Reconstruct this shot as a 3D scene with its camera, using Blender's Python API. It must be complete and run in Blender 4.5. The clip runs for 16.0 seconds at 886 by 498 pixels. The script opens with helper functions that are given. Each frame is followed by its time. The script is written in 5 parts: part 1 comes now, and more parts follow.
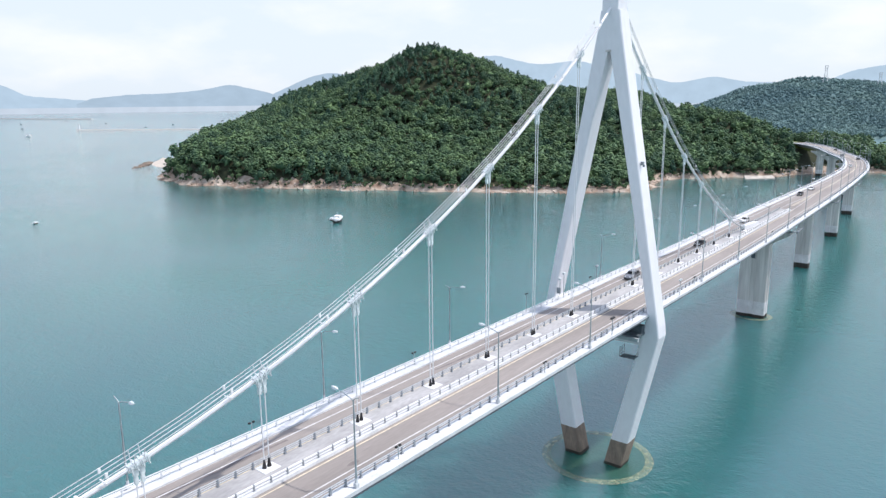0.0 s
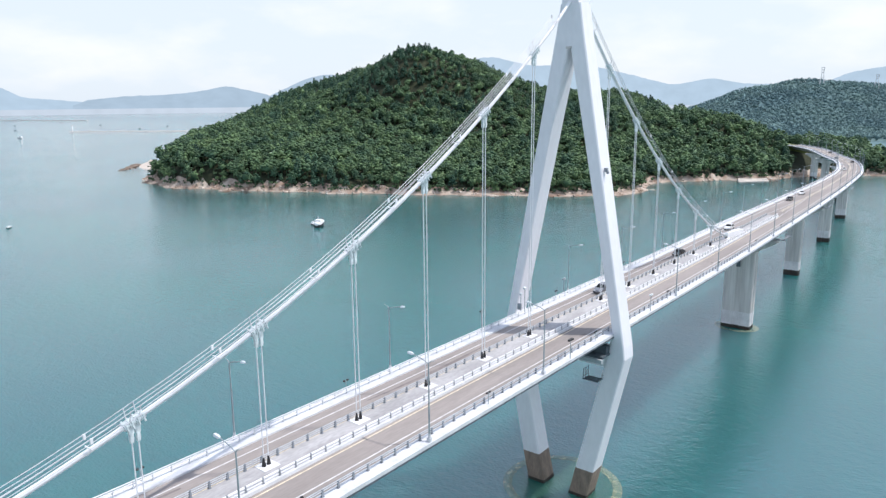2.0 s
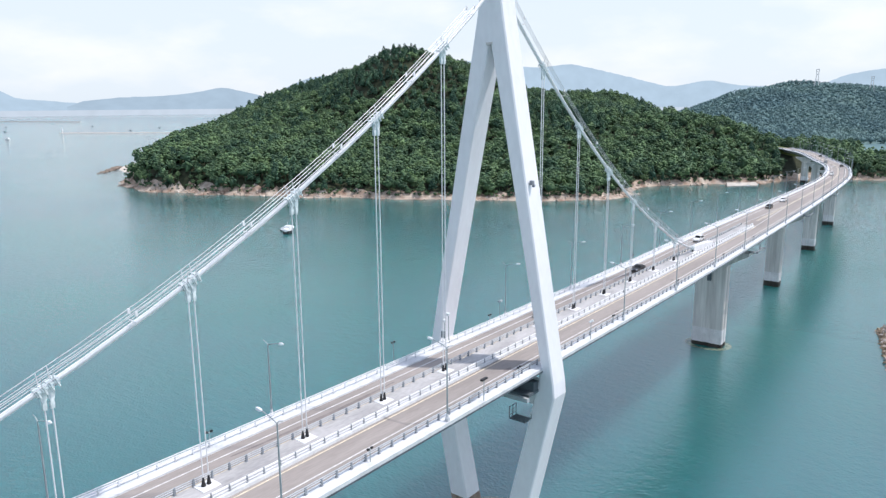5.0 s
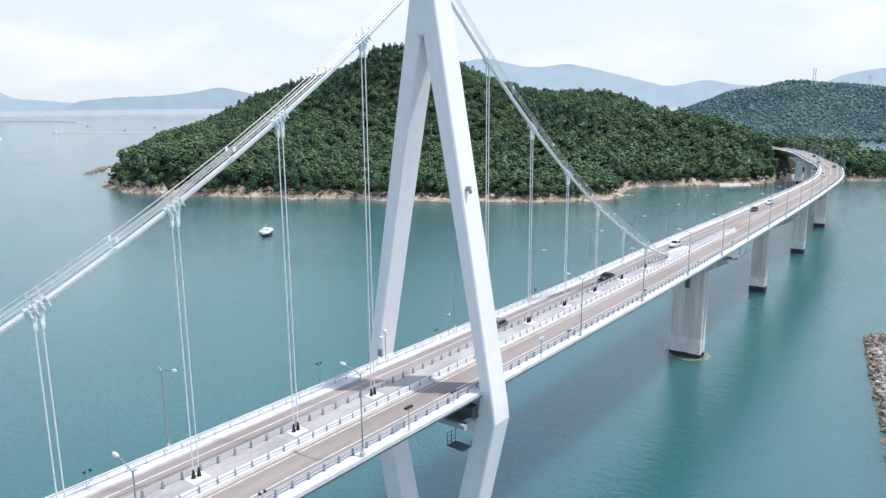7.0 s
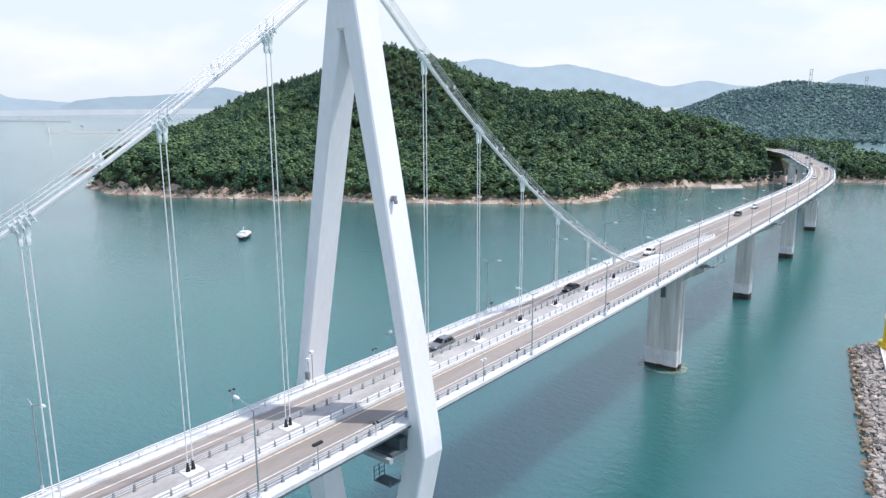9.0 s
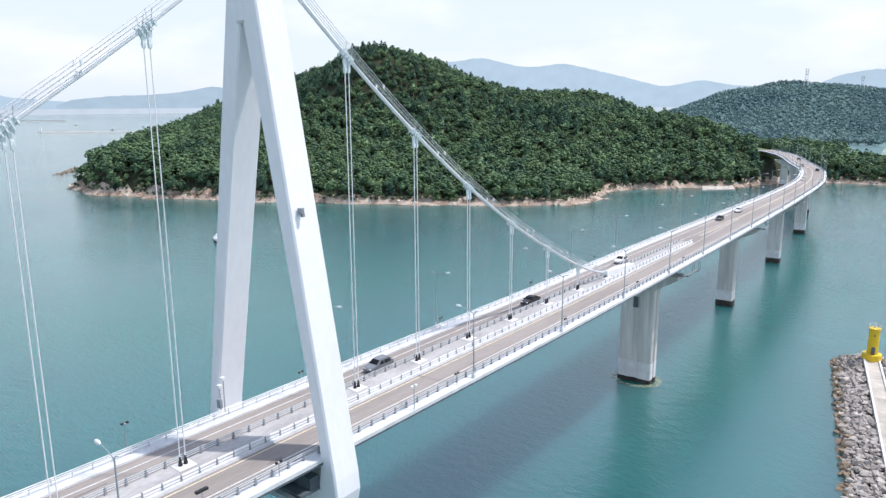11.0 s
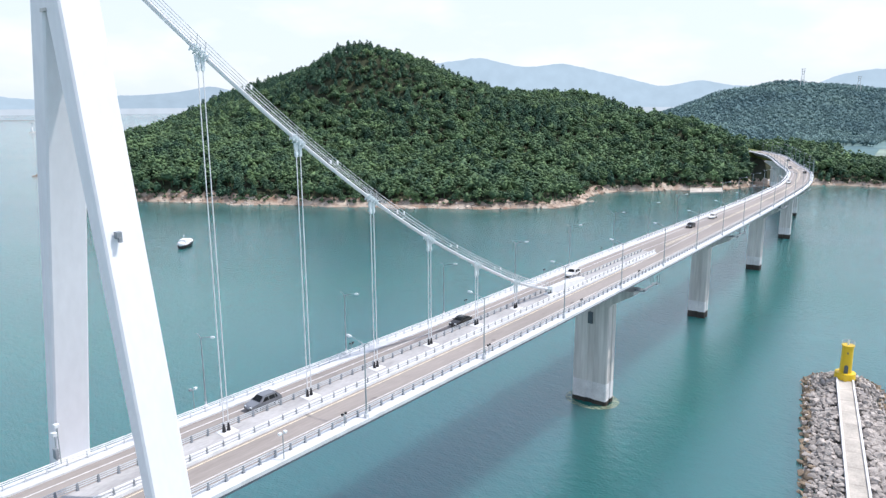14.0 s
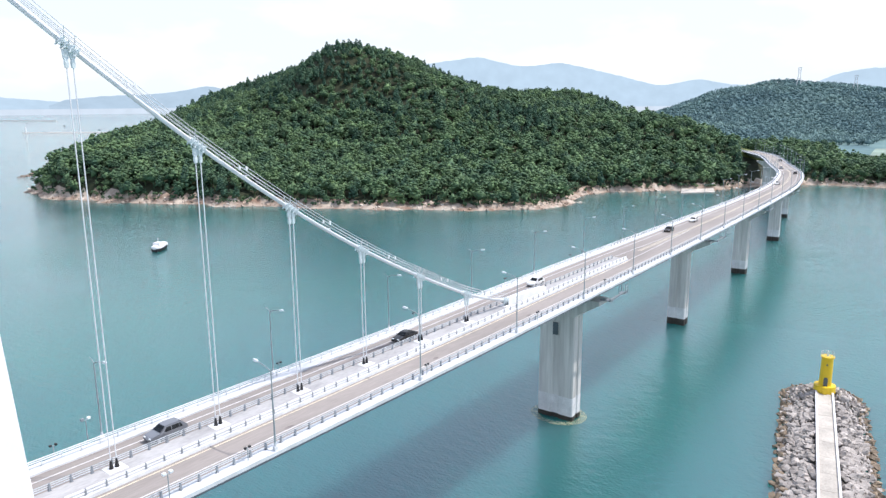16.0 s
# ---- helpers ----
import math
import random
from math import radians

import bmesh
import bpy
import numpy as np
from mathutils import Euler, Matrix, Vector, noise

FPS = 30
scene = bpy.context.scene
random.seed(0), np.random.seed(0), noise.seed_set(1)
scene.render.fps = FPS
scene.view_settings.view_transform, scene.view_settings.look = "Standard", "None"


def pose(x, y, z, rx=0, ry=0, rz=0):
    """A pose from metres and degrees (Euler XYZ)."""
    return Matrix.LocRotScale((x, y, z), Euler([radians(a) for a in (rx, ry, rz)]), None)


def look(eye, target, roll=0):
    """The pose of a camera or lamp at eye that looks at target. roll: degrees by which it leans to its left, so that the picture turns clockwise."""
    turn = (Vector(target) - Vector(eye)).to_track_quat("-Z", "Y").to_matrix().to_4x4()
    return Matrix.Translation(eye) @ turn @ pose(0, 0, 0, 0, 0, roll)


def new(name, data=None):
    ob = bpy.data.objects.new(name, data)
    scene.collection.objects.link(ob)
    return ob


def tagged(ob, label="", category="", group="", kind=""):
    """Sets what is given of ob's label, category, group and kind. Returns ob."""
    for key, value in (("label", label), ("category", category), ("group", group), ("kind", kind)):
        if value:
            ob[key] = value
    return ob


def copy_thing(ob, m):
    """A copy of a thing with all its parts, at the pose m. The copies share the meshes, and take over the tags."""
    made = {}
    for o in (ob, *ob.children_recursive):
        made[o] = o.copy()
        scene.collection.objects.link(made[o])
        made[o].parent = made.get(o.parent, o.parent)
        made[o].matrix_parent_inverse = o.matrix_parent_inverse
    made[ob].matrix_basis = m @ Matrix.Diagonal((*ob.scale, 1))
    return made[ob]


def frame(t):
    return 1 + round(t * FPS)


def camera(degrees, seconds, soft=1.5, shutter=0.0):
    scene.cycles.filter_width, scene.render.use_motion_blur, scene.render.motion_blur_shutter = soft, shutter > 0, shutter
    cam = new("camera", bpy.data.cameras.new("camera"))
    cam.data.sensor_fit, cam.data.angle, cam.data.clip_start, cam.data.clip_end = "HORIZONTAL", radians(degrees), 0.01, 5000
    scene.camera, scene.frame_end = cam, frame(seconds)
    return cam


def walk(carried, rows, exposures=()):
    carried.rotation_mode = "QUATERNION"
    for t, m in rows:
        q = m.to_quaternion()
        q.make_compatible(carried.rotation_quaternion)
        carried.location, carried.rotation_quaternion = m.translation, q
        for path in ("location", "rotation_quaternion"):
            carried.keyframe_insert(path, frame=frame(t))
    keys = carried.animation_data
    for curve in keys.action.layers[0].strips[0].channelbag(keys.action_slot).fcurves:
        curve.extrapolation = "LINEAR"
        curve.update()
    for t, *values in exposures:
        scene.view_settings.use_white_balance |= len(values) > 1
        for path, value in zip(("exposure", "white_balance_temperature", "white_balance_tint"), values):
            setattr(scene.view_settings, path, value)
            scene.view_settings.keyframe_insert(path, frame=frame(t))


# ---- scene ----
cam = camera(64.1, 16.0, soft=1.4)
PATH = [
    (0, (55.133, -116.224, 67.657), (53.9131, -114.6951, 67.2415), -0.51),
    (0.5, (55.160, -113.005, 67.676), (53.9408, -111.4749, 67.2617), -0.46),
    (1, (55.250, -109.809, 67.582), (54.0298, -108.2795, 67.1690), -0.42),
    (1.5, (55.307, -106.596, 67.466), (54.0879, -105.0650, 67.0541), -0.43),
    (2, (55.351, -103.336, 67.451), (54.1333, -101.8037, 67.0398), -0.48),
    (2.5, (55.600, -100.165, 67.551), (54.3823, -98.6329, 67.1408), -0.41),
    (3, (55.849, -97.006, 67.581), (54.6313, -95.4737, 67.1718), -0.41),
    (3.5, (56.089, -93.866, 67.601), (54.8719, -92.3327, 67.1926), -0.41),
    (4, (56.389, -90.797, 67.597), (55.1734, -89.2615, 67.1895), -0.41),
    (6.5, (58.292, -75.147, 67.395), (57.0779, -73.6103, 66.9882), -0.40),
    (7, (58.656, -72.049, 67.285), (57.4426, -70.5120, 66.8775), -0.42),
    (7.5, (59.051, -68.986, 67.229), (57.8377, -67.4489, 66.8221), -0.41),
    (8, (59.417, -65.955, 67.258), (58.2039, -64.4179, 66.8510), -0.40),
    (8.5, (59.815, -62.955, 67.275), (58.6038, -61.4163, 66.8680), -0.35),
    (9, (60.184, -59.982, 67.302), (58.9731, -58.4428, 66.8947), -0.32),
    (11.5, (62.300, -44.924, 67.451), (61.0935, -43.3820, 67.0424), -0.26),
    (12, (62.870, -42.058, 67.454), (61.6631, -40.5162, 67.0456), -0.22),
    (12.5, (63.357, -39.183, 67.582), (62.1506, -37.6409, 67.1736), -0.26),
    (13, (63.967, -36.268, 67.598), (62.7595, -34.7270, 67.1895), -0.22),
    (13.5, (64.491, -33.314, 67.627), (63.2840, -31.7729, 67.2177), -0.25),
    (14, (64.976, -30.368, 67.650), (63.7687, -28.8264, 67.2413), -0.28),
    (14.5, (65.476, -27.414, 67.651), (64.2695, -25.8723, 67.2415), -0.31),
    (15, (66.073, -24.420, 67.638), (64.8667, -22.8779, 67.2283), -0.34),
    (15.5, (66.622, -21.395, 67.654), (65.4154, -19.8534, 67.2440), -0.35),
    (16, (67.075, -18.463, 67.650), (65.8694, -16.9214, 67.2401), -0.36),
]
walk(cam, [(t, look(eye, target, roll)) for t, eye, target, roll in PATH],
     exposures=[(0.0, 0.38, 6500, 14), (9.0, 0.39, 6500, 14), (12.0, 0.43, 6500, 14), (14.0, 0.48, 6500, 14), (16.0, 0.58, 6500, 14)])

# ---- sky, sun and exposure ----
world = bpy.data.worlds.new("sky_world")
scene.world = world
world.use_nodes = True
wn, wl = world.node_tree.nodes, world.node_tree.links
wbg = wn["Background"]
sky = wn.new("ShaderNodeTexSky")
sky.sky_type = "NISHITA"
sky.sun_disc = False
sky.sun_elevation = radians(61.7)
sky.sun_rotation = radians(46.5)
sky.air_density, sky.dust_density, sky.ozone_density = 1.0, 1.2, 2.0
wtc = wn.new("ShaderNodeTexCoord")
wmap = wn.new("ShaderNodeMapping")
wmap.inputs["Scale"].default_value = (1.0, 1.0, 4.0)
wnoise = wn.new("ShaderNodeTexNoise")
wnoise.inputs["Scale"].default_value = 3.2
wnoise.inputs["Detail"].default_value = 6.0
wnoise.inputs["Roughness"].default_value = 0.55
wramp = wn.new("ShaderNodeValToRGB")
wramp.color_ramp.elements[0].position = 0.36
wramp.color_ramp.elements[0].color = (0.10, 0.10, 0.10, 1)
wramp.color_ramp.elements[1].color = (0.62, 0.62, 0.62, 1)
wramp.color_ramp.elements[1].position = 0.66
wmix = wn.new("ShaderNodeMixRGB")
wcloud = wn.new("ShaderNodeValToRGB")
wcloud.color_ramp.elements[0].position, wcloud.color_ramp.elements[1].position = 0.46, 0.64
wcloud.color_ramp.elements[0].color = (0.615, 0.700, 0.765, 1)
wcloud.color_ramp.elements[1].color = (0.735, 0.775, 0.795, 1)
wcmap = wn.new("ShaderNodeMapping")
wcmap.inputs["Scale"].default_value = (1.0, 1.0, 2.6)
wcnoise = wn.new("ShaderNodeTexNoise")
wcnoise.inputs["Scale"].default_value = 4.2
wcnoise.inputs["Detail"].default_value = 7.0
wcnoise.inputs["Roughness"].default_value = 0.52
wcgain = wn.new("ShaderNodeVectorMath")
wcgain.operation = "SCALE"
wcgain.inputs["Scale"].default_value = 10.0
wl.new(wtc.outputs["Generated"], wcmap.inputs["Vector"])
wl.new(wcmap.outputs["Vector"], wcnoise.inputs["Vector"])
wl.new(wcnoise.outputs["Fac"], wcloud.inputs["Fac"])
wl.new(wcloud.outputs["Color"], wcgain.inputs[0])
wl.new(wcgain.outputs["Vector"], wmix.inputs["Color2"])
wl.new(wtc.outputs["Generated"], wmap.inputs["Vector"])
wl.new(wmap.outputs["Vector"], wnoise.inputs["Vector"])
wl.new(wnoise.outputs["Fac"], wramp.inputs["Fac"])
# a white haze lies over the horizon and thins out upwards
wsep = wn.new("ShaderNodeSeparateXYZ")
wl.new(wtc.outputs["Generated"], wsep.inputs["Vector"])
whaze = wn.new("ShaderNodeMapRange")
whaze.interpolation_type = "SMOOTHSTEP"
whaze.inputs["From Min"].default_value, whaze.inputs["From Max"].default_value = 0.05, 0.85
whaze.inputs["To Min"].default_value, whaze.inputs["To Max"].default_value = 0.93, 0.0
wl.new(wsep.outputs["Z"], whaze.inputs["Value"])
wmax = wn.new("ShaderNodeMath")
wmax.operation = "MAXIMUM"
wl.new(wramp.outputs["Color"], wmax.inputs[0])
wl.new(whaze.outputs["Result"], wmax.inputs[1])
wl.new(wmax.outputs["Value"], wmix.inputs["Fac"])
wgain = wn.new("ShaderNodeVectorMath")
wgain.operation = "SCALE"
wgain.inputs["Scale"].default_value = 1.9
wl.new(sky.outputs["Color"], wgain.inputs[0])
wl.new(wgain.outputs["Vector"], wmix.inputs["Color1"])
wl.new(wmix.outputs["Color"], wbg.inputs["Color"])
wbg.inputs["Strength"].default_value = 0.10

SUN_WAY = Vector((0.39, 0.37, 1.0)).normalized()
sun = new("sun", bpy.data.lights.new("sun", "SUN"))
sun.data.energy = 2.9
sun.data.angle = radians(1.0)
sun.data.color = (1.0, 0.965, 0.91)
sun.matrix_world = look(SUN_WAY * 500, (0, 0, 0))

# ---- materials ----


def mat(name, color, rough=0.6, metal=0.0, var=0.15, scale=1.0, fine=12.0, bump=0.0, bump_scale=20.0, spec=0.5,
        color2=None, stretch=(1, 1, 1), island=0.0, objvar=0.0):
    """A node material with two scales of variation, in object-space metres."""
    m = bpy.data.materials.new(name)
    m.use_nodes = True
    n, l = m.node_tree.nodes, m.node_tree.links
    b = n["Principled BSDF"]
    b.inputs["Roughness"].default_value = rough
    b.inputs["Metallic"].default_value = metal
    b.inputs["Specular IOR Level"].default_value = spec
    geo = n.new("ShaderNodeNewGeometry")
    mp = n.new("ShaderNodeMapping")
    mp.inputs["Scale"].default_value = stretch
    l.new(geo.outputs["Position"], mp.inputs["Vector"])
    big = n.new("ShaderNodeTexNoise")
    big.inputs["Scale"].default_value = scale
    big.inputs["Detail"].default_value = 4
    small = n.new("ShaderNodeTexNoise")
    small.inputs["Scale"].default_value = fine
    small.inputs["Detail"].default_value = 3
    l.new(mp.outputs["Vector"], big.inputs["Vector"])
    l.new(mp.outputs["Vector"], small.inputs["Vector"])
    c2 = color2 or tuple(c * (1 - 2.2 * var) for c in color)
    r = n.new("ShaderNodeValToRGB")
    r.color_ramp.elements[0].position, r.color_ramp.elements[1].position = 0.34, 0.66
    r.color_ramp.elements[0].color = (*c2, 1)
    r.color_ramp.elements[1].color = (*color, 1)
    l.new(big.outputs["Fac"], r.inputs["Fac"])
    mx = n.new("ShaderNodeMixRGB")
    mx.blend_type = "MULTIPLY"
    mx.inputs["Fac"].default_value = min(1.0, var * 3)
    g = n.new("ShaderNodeValToRGB")
    g.color_ramp.elements[0].position, g.color_ramp.elements[1].position = 0.3, 0.7
    g.color_ramp.elements[0].color = (0.55, 0.55, 0.55, 1)
    g.color_ramp.elements[1].color = (1.1, 1.1, 1.1, 1)
    l.new(small.outputs["Fac"], g.inputs["Fac"])
    l.new(r.outputs["Color"], mx.inputs["Color1"])
    l.new(g.outputs["Color"], mx.inputs["Color2"])
    last = mx.outputs["Color"]
    for amount, source in ((island, "island"), (objvar, "object")):
        if amount:
            if source == "island":
                rnd = geo.outputs["Random Per Island"]
            else:
                rnd = n.new("ShaderNodeObjectInfo").outputs["Random"]
            mr = n.new("ShaderNodeMapRange")
            mr.inputs["To Min"].default_value, mr.inputs["To Max"].default_value = 1 - amount, 1 + amount
            l.new(rnd, mr.inputs["Value"])
            vm = n.new("ShaderNodeVectorMath")
            vm.operation = "SCALE"
            l.new(last, vm.inputs[0])
            l.new(mr.outputs["Result"], vm.inputs["Scale"])
            last = vm.outputs["Vector"]
    l.new(last, b.inputs["Base Color"])
    if bump:
        t = n.new("ShaderNodeTexNoise")
        t.inputs["Scale"].default_value = bump_scale
        t.inputs["Detail"].default_value = 4
        l.new(mp.outputs["Vector"], t.inputs["Vector"])
        bp = n.new("ShaderNodeBump")
        bp.inputs["Strength"].default_value = bump
        bp.inputs["Distance"].default_value = 0.05
        l.new(t.outputs["Fac"], bp.inputs["Height"])
        l.new(bp.outputs["Normal"], b.inputs["Normal"])
    return m


# unlit glowing colour for far backdrops; aerial haze is part of the colour
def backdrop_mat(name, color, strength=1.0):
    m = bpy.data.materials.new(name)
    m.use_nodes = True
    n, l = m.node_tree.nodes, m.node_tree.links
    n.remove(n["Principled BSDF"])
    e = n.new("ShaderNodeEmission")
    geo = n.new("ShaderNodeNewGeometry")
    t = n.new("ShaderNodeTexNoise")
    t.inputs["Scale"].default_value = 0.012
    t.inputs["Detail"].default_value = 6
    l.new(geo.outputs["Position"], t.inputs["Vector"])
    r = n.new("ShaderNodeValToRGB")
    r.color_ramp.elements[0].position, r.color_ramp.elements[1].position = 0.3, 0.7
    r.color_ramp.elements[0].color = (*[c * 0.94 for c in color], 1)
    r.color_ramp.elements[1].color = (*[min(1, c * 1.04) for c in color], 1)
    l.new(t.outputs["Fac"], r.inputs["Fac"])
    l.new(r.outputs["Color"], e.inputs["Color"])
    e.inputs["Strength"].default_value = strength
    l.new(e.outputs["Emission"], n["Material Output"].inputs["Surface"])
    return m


def water_mat():
    m = bpy.data.materials.new("sea_water")
    m.use_nodes = True
    n, l = m.node_tree.nodes, m.node_tree.links
    b = n["Principled BSDF"]
    geo = n.new("ShaderNodeNewGeometry")
    big = n.new("ShaderNodeTexNoise")
    big.inputs["Scale"].default_value = 0.006
    big.inputs["Detail"].default_value = 4
    l.new(geo.outputs["Position"], big.inputs["Vector"])
    r = n.new("ShaderNodeValToRGB")
    r.color_ramp.elements[0].position, r.color_ramp.elements[1].position = 0.32, 0.7
    r.color_ramp.elements[0].color = (0.021, 0.122, 0.136, 1)
    r.color_ramp.elements[1].color = (0.019, 0.160, 0.144, 1)
    l.new(big.outputs["Fac"], r.inputs["Fac"])
    l.new(r.outputs["Color"], b.inputs["Base Color"])
    b.inputs["Subsurface Weight"].default_value = 1.0
    b.inputs["Subsurface Radius"].default_value = (0.35, 1.0, 0.9)
    b.inputs["Subsurface Scale"].default_value = 65.0
    b.inputs["Roughness"].default_value = 0.07
    b.inputs["IOR"].default_value = 2.1
    mp = n.new("ShaderNodeMapping")
    mp.inputs["Rotation"].default_value = (0, 0, radians(-38))
    mp.inputs["Scale"].default_value = (0.75, 1.3, 1.0)
    l.new(geo.outputs["Position"], mp.inputs["Vector"])
    w1 = n.new("ShaderNodeTexNoise")
    w1.inputs["Scale"].default_value = 0.42
    w1.inputs["Detail"].default_value = 5
    w1.inputs["Roughness"].default_value = 0.6
    w2 = n.new("ShaderNodeTexNoise")
    w2.inputs["Scale"].default_value = 1.7
    w2.inputs["Detail"].default_value = 3
    l.new(mp.outputs["Vector"], w1.inputs["Vector"])
    l.new(mp.outputs["Vector"], w2.inputs["Vector"])
    gust = n.new("ShaderNodeTexNoise")
    gust.inputs["Scale"].default_value = 0.012
    gust.inputs["Detail"].default_value = 3
    l.new(geo.outputs["Position"], gust.inputs["Vector"])
    gr = n.new("ShaderNodeMapRange")
    gr.inputs["From Min"].default_value, gr.inputs["From Max"].default_value = 0.35, 0.65
    gr.inputs["To Min"].default_value, gr.inputs["To Max"].default_value = 0.45, 1.0
    l.new(gust.outputs["Fac"], gr.inputs["Value"])
    b1 = n.new("ShaderNodeBump")
    b1.inputs["Distance"].default_value = 0.26
    l.new(gr.outputs["Result"], b1.inputs["Strength"])
    l.new(w1.outputs["Fac"], b1.inputs["Height"])
    b2 = n.new("ShaderNodeBump")
    b2.inputs["Strength"].default_value = 0.42
    b2.inputs["Distance"].default_value = 0.19
    l.new(w2.outputs["Fac"], b2.inputs["Height"])
    l.new(b1.outputs["Normal"], b2.inputs["Normal"])
    l.new(b2.outputs["Normal"], b.inputs["Normal"])
    return m


M_WATER = water_mat()
M_WHITE = mat("white_bridge_paint", (0.80, 0.81, 0.82), 0.45, var=0.05, scale=0.4, fine=6)
M_PYLON = mat("pylon_paint", (0.80, 0.805, 0.83), 0.5, var=0.035, scale=0.12, fine=1.5, stretch=(1, 1, 0.35))
M_CABLE = mat("cable_white_wrap", (0.78, 0.79, 0.80), 0.4, var=0.04, scale=0.6, fine=8)
M_WIRE = mat("galvanised_rope", (0.62, 0.64, 0.66), 0.4, metal=0.3, var=0.05, scale=1)
M_CLAMP = mat("pale_green_clamp_paint", (0.73, 0.81, 0.82), 0.5, var=0.10, scale=3, fine=16)
M_ROAD = mat("worn_asphalt", (0.325, 0.293, 0.272), 0.9, var=0.10, scale=0.25, fine=5, bump=0.2, bump_scale=30,
             stretch=(1, 0.12, 1))
M_ROAD_PATCH = mat("new_asphalt_patch", (0.24, 0.21, 0.20), 0.9, var=0.12, scale=0.8, fine=9)
M_CONC = mat("pier_concrete", (0.70, 0.68, 0.65), 0.85, var=0.14, scale=0.45, fine=1.6, bump=0.15, bump_scale=6,
             stretch=(1, 1, 0.07))
M_CONC_PALE = mat("pale_band_concrete", (0.74, 0.73, 0.73), 0.8, var=0.08, scale=0.5, fine=3)
M_TIDE = mat("tide_stained_concrete", (0.055, 0.045, 0.035), 0.7, var=0.25, scale=0.8, fine=5)
M_BROWN = mat("brown_tide_concrete", (0.30, 0.23, 0.18), 0.8, var=0.16, scale=0.6, fine=3, stretch=(1.6, 1.6, 0.4))
M_LEDGE = mat("pale_ledge_concrete", (0.66, 0.68, 0.70), 0.7, var=0.08, scale=0.6, fine=4)
M_STEEL_DARK = mat("dark_deck_steel", (0.10, 0.13, 0.15), 0.6, var=0.15, scale=0.6)
M_GIRDER = mat("girder_paint", (0.42, 0.46, 0.48), 0.5, var=0.08, scale=0.3)
M_POST = mat("grey_rail_post", (0.28, 0.31, 0.34), 0.5, metal=0.2, var=0.08, scale=2)
M_RAIL = mat("grey_rail_tube", (0.55, 0.59, 0.62), 0.45, metal=0.2, var=0.06, scale=1)
M_POLE = mat("lamp_pole_steel", (0.36, 0.42, 0.44), 0.45, metal=0.4, var=0.08, scale=1)
M_LAMPHEAD = mat("lamp_head_white", (0.78, 0.82, 0.84), 0.4, var=0.05, scale=4)
M_BLACK = mat("black_rubber", (0.018, 0.018, 0.02), 0.6, var=0.1, scale=6)
M_MEDIAN = mat("median_top_concrete", (0.46, 0.455, 0.455), 0.8, var=0.12, scale=0.5, fine=4, stretch=(1, 0.3, 1))
M_LINE_W = mat("white_road_line", (0.72, 0.71, 0.70), 0.75, var=0.12, scale=1.5, fine=10)
M_LINE_Y = mat("yellow_road_line", (0.76, 0.67, 0.50), 0.75, var=0.12, scale=1.5, fine=10)
M_GLASS = mat("car_glass", (0.015, 0.018, 0.02), 0.08, var=0.02, spec=0.7)
M_TYRE = mat("tyre_rubber", (0.02, 0.02, 0.02), 0.8, var=0.1)
M_RIM = mat("alloy_rim", (0.55, 0.56, 0.58), 0.3, metal=0.8, var=0.05)
M_CAR_WHITE = mat("white_car_paint", (0.78, 0.78, 0.77), 0.25, var=0.03)
M_CAR_GREY = mat("grey_car_paint", (0.27, 0.28, 0.30), 0.25, metal=0.4, var=0.03)
M_CAR_DARK = mat("dark_car_paint", (0.06, 0.055, 0.05), 0.25, metal=0.3, var=0.03)
M_YELLOW = mat("yellow_beacon_paint", (0.80, 0.54, 0.02), 0.45, var=0.05, scale=0.6, fine=5)
M_BOULDER = mat("armour_stone", (0.54, 0.49, 0.45), 0.85, var=0.16, scale=0.5, fine=4, bump=0.4, bump_scale=5, island=0.30, objvar=0.28)
M_BOULDER_WET = mat("algae_stained_stone", (0.33, 0.25, 0.17), 0.75, var=0.2, scale=0.6, fine=4, bump=0.4, bump_scale=5, island=0.3, objvar=0.28)
# core coloured near-black to paint the shade in gaps between armour stones
M_RUBBLE_SHADE = mat("gap_shade_rubble", (0.10, 0.09, 0.08), 0.9, var=0.2, scale=0.8, fine=5, bump=0.5, bump_scale=4)
M_MOLE = mat("mole_concrete", (0.60, 0.555, 0.49), 0.85, var=0.15, scale=0.22, fine=3)
M_SHORE = mat("pale_shore_rock", (0.54, 0.46, 0.38), 0.9, var=0.2, scale=0.12, fine=0.9, color2=(0.26, 0.17, 0.12),
              bump=0.6, bump_scale=1.2)
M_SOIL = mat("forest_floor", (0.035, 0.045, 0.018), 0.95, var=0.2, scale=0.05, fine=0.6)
M_GRASS = mat("roadside_grass", (0.16, 0.20, 0.055), 0.95, var=0.2, scale=0.2, fine=2)
M_LEAF = mat("pine_and_oak_leaf", (0.148, 0.240, 0.106), 0.7, var=0.30, scale=0.07, fine=0.13, color2=(0.045, 0.100, 0.060),
             island=0.10, spec=0.25)
M_PINE = mat("dark_pine_needle", (0.092, 0.172, 0.102), 0.7, var=0.30, scale=0.06, fine=0.15, color2=(0.036, 0.088, 0.060), island=0.10, spec=0.2)
M_ROCK = mat("shore_boulder", (0.60, 0.53, 0.465), 0.9, var=0.2, scale=0.06, fine=0.8, color2=(0.30, 0.215, 0.155), island=0.3)
